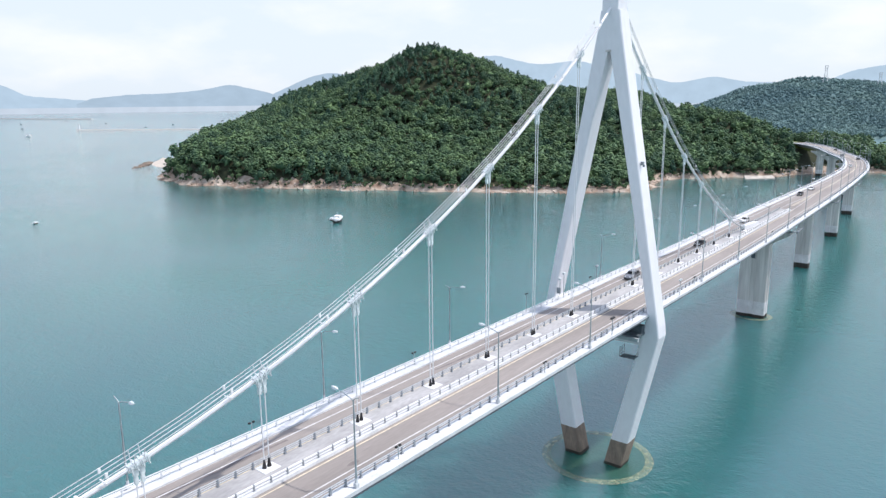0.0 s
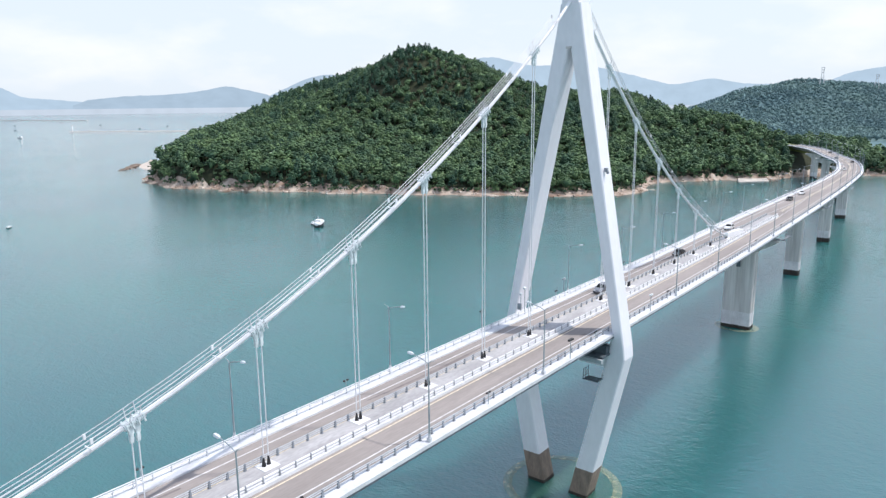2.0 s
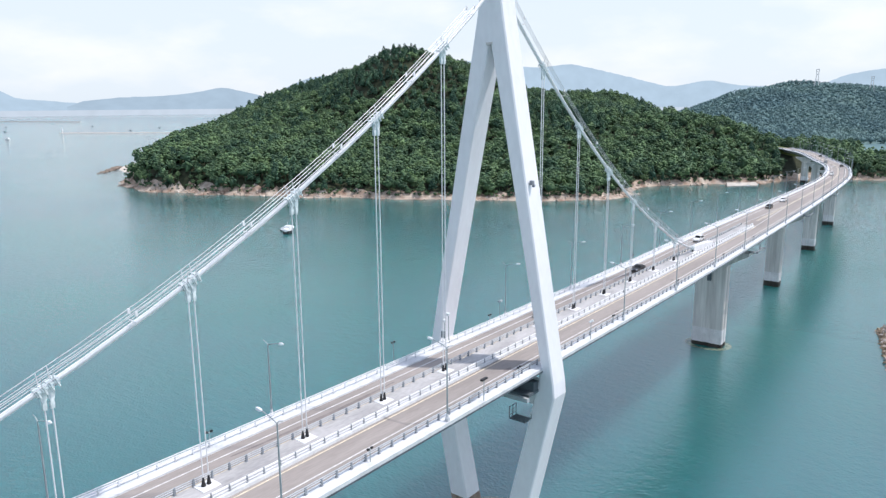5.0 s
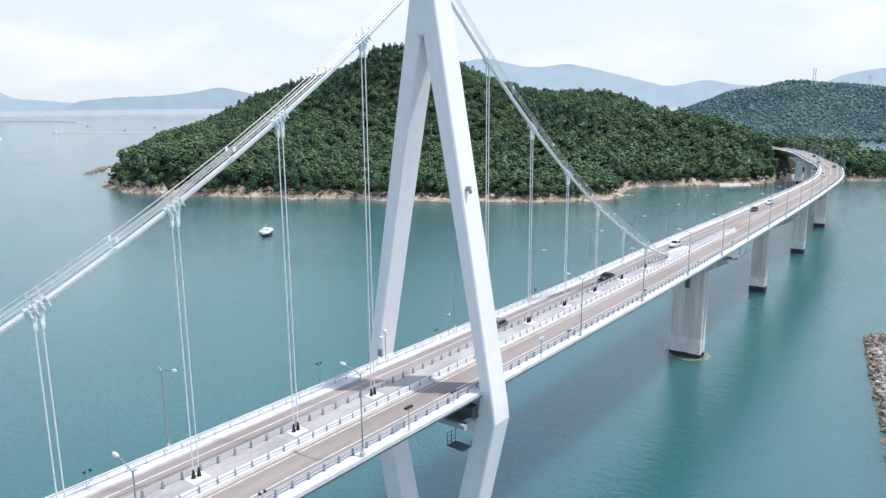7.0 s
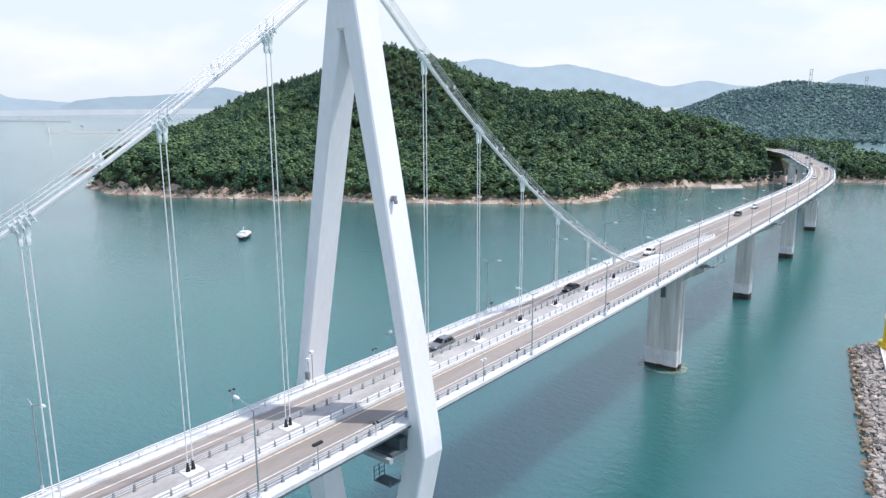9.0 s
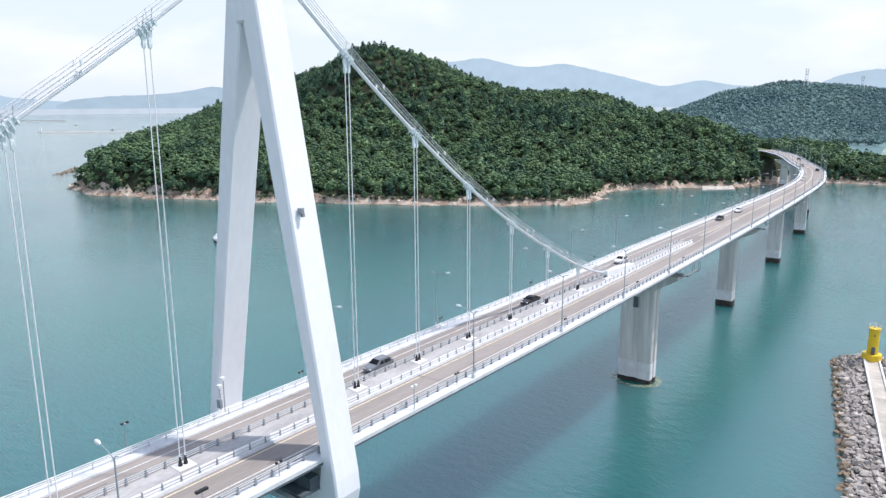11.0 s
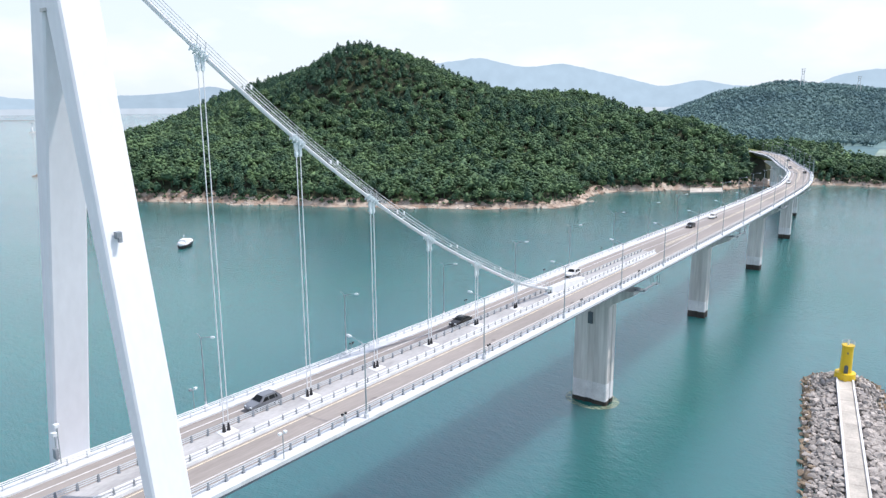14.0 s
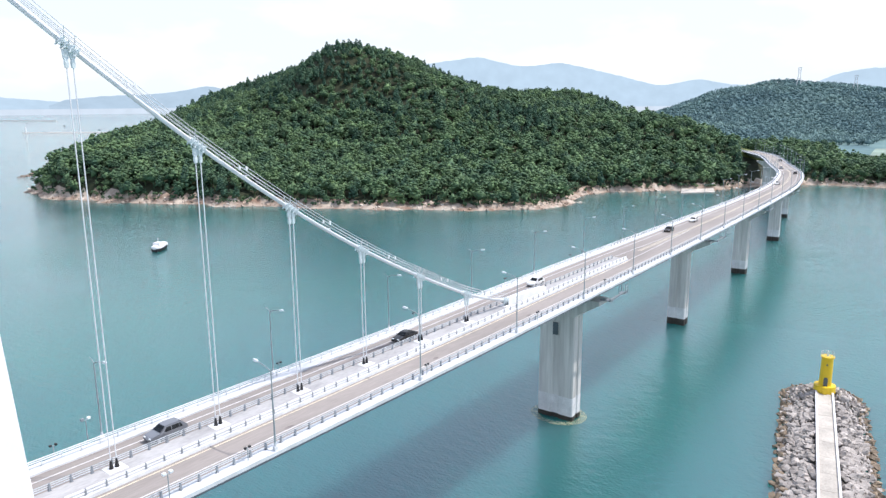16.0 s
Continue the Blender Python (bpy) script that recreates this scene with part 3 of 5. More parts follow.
# footing awash round the pylon
footing = thing("pylon_footing", "round submerged concrete footing, green under shallow water", "footing")
b = bmesh.new()
bmesh.ops.create_circle(b, cap_ends=True, segments=64, radius=9.6, matrix=Matrix.Translation((0, 0, 0.02)))
part("footing_top", b, M_SHALLOW, footing)
b = bmesh.new()
prev = None
for k in range(65):
    a = 2 * math.pi * k / 64
    q = [b.verts.new((math.cos(a) * r, math.sin(a) * r, 0.03)) for r in (8.9, 10.5)]
    if prev:
        b.faces.new((prev[0], prev[1], q[1], q[0]))
    prev = q
part("footing_rim", b, M_SHALLOW_RIM, footing, "pale algae-covered rim")

# ---- piers of the approach ----
PIER_Y = [110, 189.5, 268, 347, 424, 500, 560]


def pier(y, w, d, wide):
    c, s, hw = line_at(y)
    c = c - s * (1.7 if wide else 2.0)
    t = thing("bridge_pier", "grey concrete bridge pier with a white band and black tide mark", "bridge pier", "bridge piers", at=(c.x, c.y, 0))
    t.rotation_euler = (0, 0, math.atan2(s.y, s.x))
    top = c.z - 7.2
    lo, hi = (1.0, 5.2) if wide else (2.0, 5.4)

    def ring(z, hx, hy, notch=0.25):
        g = 0.16 * hx
        return [(-hx, -hy + notch, z), (-hx + notch, -hy, z), (-g - 0.3, -hy, z), (-g, -hy + notch, z), (g, -hy + notch, z), (g + 0.3, -hy, z),
                (hx - notch, -hy, z), (hx, -hy + notch, z), (hx, -0.5, z), (hx - notch, -0.3, z), (hx - notch, 0.3, z), (hx, 0.5, z),
                (hx, hy - notch, z), (hx - notch, hy, z), (-hx + notch, hy, z), (-hx, hy - notch, z)]
    b = bmesh.new()
    add_prism(b, [ring(hi, w / 2, d / 2), ring(top, w / 2 - 0.05, d / 2 - 0.05)])
    part("shaft", b, M_CONC, t)
    b = bmesh.new()
    add_prism(b, [ring(lo, w / 2 + 0.02, d / 2 + 0.02), ring(hi, w / 2 + 0.02, d / 2 + 0.02)])
    part("white_band", b, M_CONC_PALE, t, "white-washed concrete band")
    b = bmesh.new()
    add_prism(b, [ring(-3, w / 2 + 0.12, d / 2 + 0.12), ring(lo, w / 2 + 0.05, d / 2 + 0.05)])
    part("tide_mark", b, M_TIDE, t, "black tide mark")
    b = bmesh.new()
    caps = ((w / 2 + 0.1, top), (w / 2 + 0.5, top + 0.6), (hw + 2.2, top + 3.5), (hw + 2.2, top + 4.25))
    add_prism(b, [[(-cx, -d / 2 - 0.25, cz), (cx, -d / 2 - 0.25, cz), (cx, d / 2 + 0.25, cz), (-cx, d / 2 + 0.25, cz)] for cx, cz in caps])
    part("pier_cap", b, M_CONC, t)
    if wide:
        b = bmesh.new()
        add_box(b, -0.9, 0.2, -d / 2 - 0.02, -d / 2 + 0.4, top - 4.5, top - 1.8)
        part("inspection_door", b, M_STEEL_DARK, t, "dark inspection recess")
        # access gantry hung at the deck's edge
    b = bmesh.new()
    add_box(b, hw + 1.7, hw + 4.0, -0.8, 0.8, top + 4.3, top + 4.5)
    add_box(b, hw + 3.6, hw + 4.0, -0.8, 7.6, top + 4.6, top + 4.8)
    add_box(b, hw + 2.6, hw + 4.1, 6.4, 7.8, top + 4.3, top + 4.45)
    for dx in (2.65, 4.05):
        for dy in (6.45, 7.75):
            add_tube(b, (hw + dx, dy, top + 4.4), (hw + dx, dy, top + 6.6), 0.05, seg=5)
    for zz in (5.2, 5.9):
        add_tube(b, (hw + 4.05, 6.45, top + zz), (hw + 4.05, 7.75, top + zz), 0.05, seg=5)
    part("inspection_gantry", b, M_POST, t, "small steel inspection gantry")
    return t


for i, y in enumerate(PIER_Y):
    if i == 0:
        pier(y + 1.5, 8.2, 4.2, True)
    else:
        pier(y + 1.5, 5.2, 3.6, False)
b = bmesh.new()
prev = None
pc = line_at(111.5)[0] - line_at(111.5)[1] * 1.7
for k in range(49):
    a = 2 * math.pi * k / 48
    q = [b.verts.new((pc.x + math.cos(a) * r * 1.0, pc.y + math.sin(a) * r * 0.85, 0.03)) for r in (4.6, 6.3)]
    if prev:
        b.faces.new((prev[0], prev[1], q[1], q[0]))
    prev = q
tagged(part("pier_footing", b, M_SHALLOW_RIM), "pale shallow footing rim round a bridge pier", "footing")

# ---- main cable with hand ropes, clamps and hangers ----
cable = thing("main_cable", "thick white suspension cable over the middle of the deck", "bridge cable")
CY = steps(-330, 0, 6) + steps(0, 93, 3)[1:]
b = bmesh.new()
add_chain(b, [(0, y, cable_z(y)) for y in CY], 0.24, 10)
part("cable_strand", b, M_CABLE, cable)
for sx in (-0.62, 0.62):
    for up in (0.45, 0.85, 1.25):
        b = bmesh.new()
        add_chain(b, [(sx, y, cable_z(y) + up) for y in CY if y < -1.5], 0.036, 5)
        part("hand_rope", b, M_WIRE, cable)
        b = bmesh.new()
        add_chain(b, [(sx, y, cable_z(y) + up) for y in CY if 1.5 < y < 86], 0.036, 5)
        part("hand_rope", b, M_WIRE, cable)
b = bmesh.new()
add_prism(b, [[(-0.5, 86, 31.2), (0.5, 86, 31.2), (0.45, 86, cable_z(86) + 0.3), (-0.45, 86, cable_z(86) + 0.3)],
              [(-0.8, 93, 31.0), (0.8, 93, 31.0), (0.7, 93, 32.4), (-0.7, 93, 32.4)],
              [(-0.8, 99, 31.0), (0.8, 99, 31.0), (0.7, 99, 32.0), (-0.7, 99, 32.0)]])
part("cable_anchorage", b, M_CABLE, cable, "white anchorage housing")


def hanger(y):
    zc = cable_z(y)
    zd = smooth(KEYS_Z, y) + 0.75
    t = thing("hanger", "pair of thin white hanger ropes from cable clamp to deck", "bridge hanger", "hangers", at=(0, y, zd))
    z = zc - zd
    sl = (cable_z(y + 1) - cable_z(y - 1)) / 2
    b = bmesh.new()
    ang = Vector((0, 1, sl)).normalized()
    up = Vector((0, -ang.z, ang.y))
    mid = Vector((0, 0, z))
    add_chain(b, [mid + ang * k for k in (-1.0, -0.98, -0.62, -0.6, -0.5, -0.48, -0.1, -0.08, 0.08, 0.1, 0.48, 0.5, 0.6, 0.62, 0.98, 1.0)],
              [0.27, 0.39, 0.39, 0.33, 0.33, 0.40, 0.40, 0.33, 0.33, 0.40, 0.40, 0.33, 0.33, 0.39, 0.39, 0.27], 12)
    clamp = part("clamp", b, M_CLAMP, t, "pale green bolted cable clamp")
    for k in (-0.8, -0.28, 0.28, 0.8):
        for sx in (-0.36, 0.36):
            b = bmesh.new()
            p = mid + ang * k + Vector((sx, 0, 0))
            add_tube(b, p + up * 0.38, p - up * 0.48, 0.085, seg=6)
            part("bolt", b, M_CLAMP, clamp)
    for dy in (-0.3, 0.3):
        b = bmesh.new()
        add_prism(b, [[(-w, dy - h, zz), (w, dy - h, zz), (w, dy + h, zz), (-w, dy + h, zz)] for w, h, zz in
                      ((0.13, 0.13, z - 1.9), (0.16, 0.17, z - 1.5), (0.13, 0.14, z - 1.2), (0.1, 0.24, z - 1.0), (0.1, 0.28, z - 0.25))])
        part("rope_socket", b, M_CLAMP, t, "pale green rope socket")
    for sx in (-0.62, 0.62):
        for dy in (-0.45, 0.45):
            b = bmesh.new()
            add_tube(b, (sx * 0.5, dy, z + 0.2 + dy * sl), (sx, dy, z + 1.32 + dy * sl), 0.04, seg=5)
            part("rope_post", b, M_WIRE, t)
    if z > 3:
        for dy in (-0.3, 0.3):
            b = bmesh.new()
            add_tube(b, (0, dy, 0.9), (0, dy, z - 1.6), 0.062, seg=6)
            part("rope", b, M_CABLE, t)
    for dy in (-0.3, 0.3):
        b = bmesh.new()
        add_tube(b, (0, dy, -0.05), (0, dy, 0.75), 0.26, 0.12, seg=10)
        add_tube(b, (0, dy, 0.7), (0, dy, 1.0), 0.12, 0.09, seg=8)
        part("socket", b, M_BLACK, t, "black rubber socket boot")
    b = bmesh.new()
    add_box(b, -0.75, 1.0, -1.0, 1.0, -0.1, 0.07, 0.04)
    part("base_plate", b, M_WHITE, t)
    return t


HANGER_Y = [-12.15, -24.6, -37.2, -49.7, -62.9, -76.1] + [-76.1 - 13.15 * k for k in range(1, 7)] + [12.8, 25.1, 37.3, 49.3, 61.5, 73.6, 85.6]
for y in HANGER_Y:
    hanger(y)
bands = thing("rope_band", "small white rope spacers along the cable hand ropes", "cable fitting")
for k in range(-16, 14):
    y = 6.15 * (2 * k + 1)
    if -200 < y < 80:
        b = bmesh.new()
        for sx in (-0.62, 0.62):
            add_box(b, sx - 0.07, sx + 0.07, y - 0.12, y + 0.12, cable_z(y) + 0.8, cable_z(y) + 1.3, 0.03)
        add_box(b, -0.62, 0.62, y - 0.05, y + 0.05, cable_z(y) + 0.2, cable_z(y) + 0.3)
        part("spacer", b, M_WHITE, bands)

# ---- guard rails ----


def post_mesh(h, w, t, name, material):
    b = bmesh.new()
    add_prism(b, [[(-t, -w, 0), (t, -w, 0), (t, w, 0), (-t, w, 0)], [(-t, -w, h * 0.45), (t, -w, h * 0.45), (t, w, h * 0.45), (-t, w, h * 0.45)],
                  [(-t * 0.7, -w * 0.7, h), (t * 0.7, -w * 0.7, h), (t * 0.7, w * 0.7, h), (-t * 0.7, w * 0.7, h)]])
    add_box(b, -t * 1.5, t * 1.5, -w * 1.5, w * 1.5, 0, 0.05)
    me = bpy.data.meshes.new(name)
    b.to_mesh(me)
    b.free()
    me.materials.append(material)
    return me


POST = post_mesh(0.8, 0.11, 0.10, "post", M_POST)
POST_THIN = post_mesh(0.82, 0.06, 0.06, "post", M_RAIL)
POST_LOW = post_mesh(0.72, 0.09, 0.08, "post", M_POST)


def guard_rail(label, place, heights, radius, mesh, ys_posts, y0, y1, rail_mat, post_up):
    t = thing("guard_rail", label, "guard rail", "bridge guard rails")
    for h in heights:
        b = bmesh.new()
        add_chain(b, [place(y, h) for y in (steps(y0, min(60, y1), 10) + (steps(60, y1, 6)[1:] if y1 > 60 else []))], radius, 6)
        part("rail", b, rail_mat, t)
    near = [y for y in ys_posts if -112 <= y <= 150]
    for y in near:
        c, s, w = line_at(y)
        m = Matrix.Translation(place(y, post_up)) @ Matrix.Rotation(math.atan2(s.y, s.x), 4, "Z")
        piece("post", mesh, m, t)
    rest = [y for y in ys_posts if not -112 <= y <= 150]
    b = bmesh.new()
    for y in rest:
        p = place(y, post_up)
        hh = heights[-1] - post_up
        add_box(b, p.x - 0.09, p.x + 0.09, p.y - 0.1, p.y + 0.1, p.z, p.z + hh)
    tagged(part("far_post", b, M_POST, t), kind="stuff")


posts = [2.05 * k + 0.7 for k in range(-160, 310)]
guard_rail("low grey steel guard rail with tapered posts along the deck edge", lambda y, h: on_kerb(y, 1, 0.6, h), (0.55, 0.85, 1.06), 0.05, POST, posts,
           Y0, 636, M_RAIL, 0.22)
guard_rail("low grey steel guard rail with tapered posts along the deck edge", lambda y, h: on_kerb(y, -1, 0.6, h), (0.55, 0.85, 1.06), 0.06, POST_THIN, posts,
           Y0, 636, M_WHITE, 0.22)
mp_ = [y for y in posts if y < 136]
guard_rail("grey steel median guard rail with dark posts", lambda y, h: on_deck(y, -1.25, h + median_top(y)), (0.28, 0.51, 0.72), 0.05, POST, mp_, Y0, 136, M_RAIL, -0.02)
barrier = thing("guard_rail", "white double box-beam median barrier with small dark posts", "guard rail", "bridge guard rails")
for z0, z1 in ((0.40, 0.62), (0.72, 0.96)):
    sweep("beam", SUSP, lambda y: [on_deck(y, 1.46, z0), on_deck(y, 1.60, z0), on_deck(y, 1.64, (z0 + z1) / 2), on_deck(y, 1.60, z1), on_deck(y, 1.46, z1)], M_WHITE,
          barrier)
for y in [y for y in mp_ if -112 <= y <= 136]:
    piece("post", POST_LOW, Matrix.Translation(on_deck(y, 1.60, 0.30)), barrier)

# ---- street lamps ----


def street_lamp():
    t = thing("street_lamp", "tall grey street lamp with one arm and a white head", "street lamp", "street lamps")
    b = bmesh.new()
    add_tube(b, (0, 0, 0), (0, 0, 9.2), 0.11, 0.065, seg=10)
    part("pole", b, M_POLE, t)
    b = bmesh.new()
    add_box(b, -0.22, 0.22, -0.22, 0.22, 0, 0.55, 0.05)
    add_tube(b, (0, 0, 0.5), (0, 0, 1.0), 0.17, 0.13, seg=8)
    part("base", b, M_LEDGE, t)
    b = bmesh.new()
    add_chain(b, [(0, 0, 9.1), (-0.5, 0, 9.35), (-1.2, 0, 9.55), (-2.2, 0, 9.75)], [0.06, 0.055, 0.05, 0.045], 6)
    part("arm", b, M_POLE, t)
    b = bmesh.new()
    add_chain(b, [(-0.05, 0, 9.15), (0.35, 0, 9.45), (0.85, 0, 9.6)], [0.05, 0.045, 0.03], 6)
    part("rear_spur", b, M_POLE, t)
    b = bmesh.new()
    add_prism(b, [[(-2.1, -0.1, 9.68), (-2.1, 0.1, 9.68), (-2.1, 0.09, 9.84), (-2.1, -0.09, 9.84)],
                  [(-2.4, -0.22, 9.66), (-2.4, 0.22, 9.66), (-2.4, 0.15, 9.95), (-2.4, -0.15, 9.95)],
                  [(-2.95, -0.2, 9.74), (-2.95, 0.2, 9.74), (-2.95, 0.12, 9.98), (-2.95, -0.12, 9.98)],
                  [(-3.15, -0.08, 9.8), (-3.15, 0.08, 9.8), (-3.15, 0.05, 9.92), (-3.15, -0.05, 9.92)]])
    bmesh.ops.scale(b, vec=(0.8, 0.8, 0.8), space=Matrix.Translation((2.1, 0, -9.76)), verts=b.verts[:])
    part("lamp_head", b, M_LAMPHEAD, t)
    return t


first = None
for k in range(-12, 26):
    if k == 0:
        continue
    y = 24.6 * k + 1.3
    for sg in (1, -1):
        if sg < 0:
            y = -9.6 + 25.6 * k if k < 0 else -8.3 + 24.0 * k
        c, s, w = line_at(y)
        p = on_kerb(y, sg, 1.45, 0.1)
        m = Matrix.Translation(p) @ Matrix.Rotation(math.atan2(s.y, s.x) + (0 if sg > 0 else math.pi), 4, "Z")
        if first is None:
            first = street_lamp()
            first.matrix_basis = m
        else:
            copy_thing(first, m)

# ---- woods ----
rr0 = random.Random(3)


def tree_template(seed, tufts, conifer):
    """Vertices and triangles of one crown with a trunk: a rough core and many small leaf clumps, about 1 m across and high."""
    r = np.random.RandomState(seed)
    V, F = [], []

    def blob(c, s, flat=0.62):
        n0 = len(V)
        dirs = np.array([(1, 0, 0), (-1, 0, 0), (0, 1, 0), (0, -1, 0), (0, 0, 1), (0, 0, -1)], float)
        q = np.linalg.qr(r.randn(3, 3))[0]
        for d in dirs @ q:
            V.append(np.array(c) + d * s * r.uniform(0.5, 1.7) * np.array((1.15, 1.15, flat)))
        for f in ((0, 2, 4), (2, 1, 4), (1, 3, 4), (3, 0, 4), (2, 0, 5), (1, 2, 5), (3, 1, 5), (0, 3, 5)):
            F.append([n0 + k for k in f])
    # trunk
    n0 = len(V)
    for z, w in ((-0.15, 0.05), (0.5, 0.03)):
        for a in (0, 2.1, 4.2):
            V.append(np.array((math.cos(a) * w, math.sin(a) * w, z)))
    for k in range(3):
        F.append([n0 + k, n0 + (k + 1) % 3, n0 + 3 + (k + 1) % 3])
        F.append([n0 + k, n0 + 3 + (k + 1) % 3, n0 + 3 + k])
    blob((0, 0, 0.5), 0.27, 1.0)
    lobes = [(0, 0, 0.62)] + [(0.24 * math.cos(a), 0.24 * math.sin(a), r.uniform(0.40, 0.58)) for a in r.uniform(0, 1.2) + np.arange(4) * 1.57 + r.uniform(-0.4, 0.4, 4)]
    for k in range(tufts):
        if conifer:
            z = 0.22 + 0.85 * (k + r.rand()) / tufts
            rad = 0.46 * (1.14 - z) ** 0.55 * r.uniform(0.45, 1.0)
            a = 2.4 * k + r.uniform(-0.5, 0.5)
            c = (math.cos(a) * rad, math.sin(a) * rad, z)
            s = 0.075 + 0.07 * (1.1 - z)
        else:
            lx, ly, lz = lobes[k % 5]
            d = r.randn(3)
            d /= np.linalg.norm(d)
            d[2] = abs(d[2]) * 1.0 - 0.12
            c = (lx + d[0] * 0.23, ly + d[1] * 0.23, lz + d[2] * 0.27)
            s = r.uniform(0.05, 0.105)
        blob(c, s, 0.75)
    return np.array(V), np.array(F)


def woods(name, places, sizes, heights, templates, material, label):
    """All the trees of a wood as one mesh."""
    r = np.random.RandomState(11)
    pick = r.randint(0, len(templates), len(places))
    vv, ff, base = [], [], 0
    for t, (tv, tf) in enumerate(templates):
        idx = np.nonzero(pick == t)[0]
        if not len(idx):
            continue
        a = r.uniform(0, 6.283, len(idx))
        ca, sa = np.cos(a), np.sin(a)
        s, h = sizes[idx], heights[idx]
        x = (tv[None, :, 0] * ca[:, None] - tv[None, :, 1] * sa[:, None]) * s[:, None] + places[idx, 0:1]
        y = (tv[None, :, 0] * sa[:, None] + tv[None, :, 1] * ca[:, None]) * s[:, None] + places[idx, 1:2]
        z = tv[None, :, 2] * h[:, None] + places[idx, 2:3]
        vv.append(np.stack([x, y, z], -1).reshape(-1, 3))
        n = len(tv)
        ff.append((tf[None] + (np.arange(len(idx)) * n)[:, None, None] + base).reshape(-1, 3))
        base += n * len(idx)
    v, f = np.concatenate(vv), np.concatenate(ff)
    me = bpy.data.meshes.new(name)
    me.vertices.add(len(v))
    me.vertices.foreach_set("co", v.astype(np.float32).ravel())
    me.loops.add(f.size)
    me.loops.foreach_set("vertex_index", f.astype(np.int32).ravel())
    me.polygons.add(len(f))
    me.polygons.foreach_set("loop_start", np.arange(0, f.size, 3, dtype=np.int32))
    me.polygons.foreach_set("loop_total", np.full(len(f), 3, dtype=np.int32))
    me.update(calc_edges=True)
    me.materials.append(material)
    return tagged(new(name, me), label, "trees", kind="stuff")


def scatter(x0, x1, y0, y1, gap, seed):
    r = np.random.RandomState(seed)
    gx, gy = np.meshgrid(np.arange(x0, x1, gap), np.arange(y0, y1, gap))
    gx = (gx + r.uniform(-0.5, 0.5, gx.shape) * gap).ravel()
    gy = (gy + r.uniform(-0.5, 0.5, gy.shape) * gap).ravel()
    gz, gd = land_height(gx, gy)
    # slope that turns away from the strait carries no visible trees
    e = 6.0
    sx = (land_height(gx + e, gy)[0] - land_height(gx - e, gy)[0]) / (2 * e)
    sy = (land_height(gx, gy + e)[0] - land_height(gx, gy - e)[0]) / (2 * e)
    to = np.stack([60 - gx, -60 - gy], -1)
    to /= np.linalg.norm(to, axis=1)[:, None]
    facing = -(sx * to[:, 0] + sy * to[:, 1])
    return np.stack([gx, gy, gz], -1), gd, facing


def road_gap(p):
    """Metres from the bridge's line and from the beach, to keep trees off them."""
    ys = np.arange(480, 700, 4.0)
    xs = np.array([smooth(KEYS_X, y) for y in ys])
    bx, by = np.linspace(-715, -640, 12), np.linspace(330, 292, 12)
    beach = np.min(np.hypot(p[:, 0:1] - bx[None], p[:, 1:2] - by[None]), axis=1) + 2
    return np.minimum(beach, np.min(np.hypot(p[:, 0:1] - xs[None], p[:, 1:2] - ys[None]), axis=1))


broad = [tree_template(k, 38, False) for k in range(7)]
pines = [tree_template(20 + k, 26, True) for k in range(4)]
P, d, facing = scatter(-720, 300, 190, 880, 6.1, 5)
keep = (d > np.where(P[:, 0] < -590, 8, 4.8)) & (facing > -0.28) & (road_gap(P) > 13) & ~((P[:, 0] > -75) & (P[:, 1] > 730))
P, d = P[keep], d[keep]
rs = np.random.RandomState(9)
zone = wobble(P[:, 0], P[:, 1], 0.035, 21) + 0.35 * rs.randn(len(P))
lower = np.clip(1.25 - P[:, 2] / 75, 0, 1)
size = (6.6 + (3.0 + 5.0 * lower) * rs.rand(len(P)) ** 1.3) * np.where(d < 12, 0.85, 1.0)
high = size * rs.uniform(0.75, 1.3, len(P))
isb = zone < 0.1 + 0.75 * lower
woods("island_woods", P[isb], size[isb], high[isb], broad, M_LEAF, "dense mixed green woods over the island slopes")
woods("pine_woods", P[~isb], size[~isb] * 0.8, high[~isb] * 0.98, pines, M_PINE, "dark green pines among the island woods")
# bushes on the shore's edge
P, d, facing = scatter(-720, 200, 190, 700, 3.2, 6)
keep = (d > 3.0) & (d < 7.0) & (facing > -0.1) & (road_gap(P) > 10)
P = P[keep]
size = rs.uniform(1.6, 4.2, len(P))
woods("shore_bushes", P, size, size * rs.uniform(0.7, 1.2, len(P)), broad, M_LEAF, "low green bushes along the rocky shore")
P, d, facing = scatter(-900, 420, 1000, 1800, 8.6, 7)
keep = (d > 10) & (facing > -0.2) & (P[:, 0] > -760 - 0.2 * P[:, 1]) & (P[:, 0] < 150) & ~((P[:, 0] > -60) & (P[:, 1] < 1150))
P = P[keep]
size = rs.uniform(8.5, 12.5, len(P))
few = [tree_template(40 + k, 9, False) for k in range(4)]
woods("distant_woods", P, size, size * 0.85, few, M_LEAF_HAZE, "distant hazy green woods on the hills")


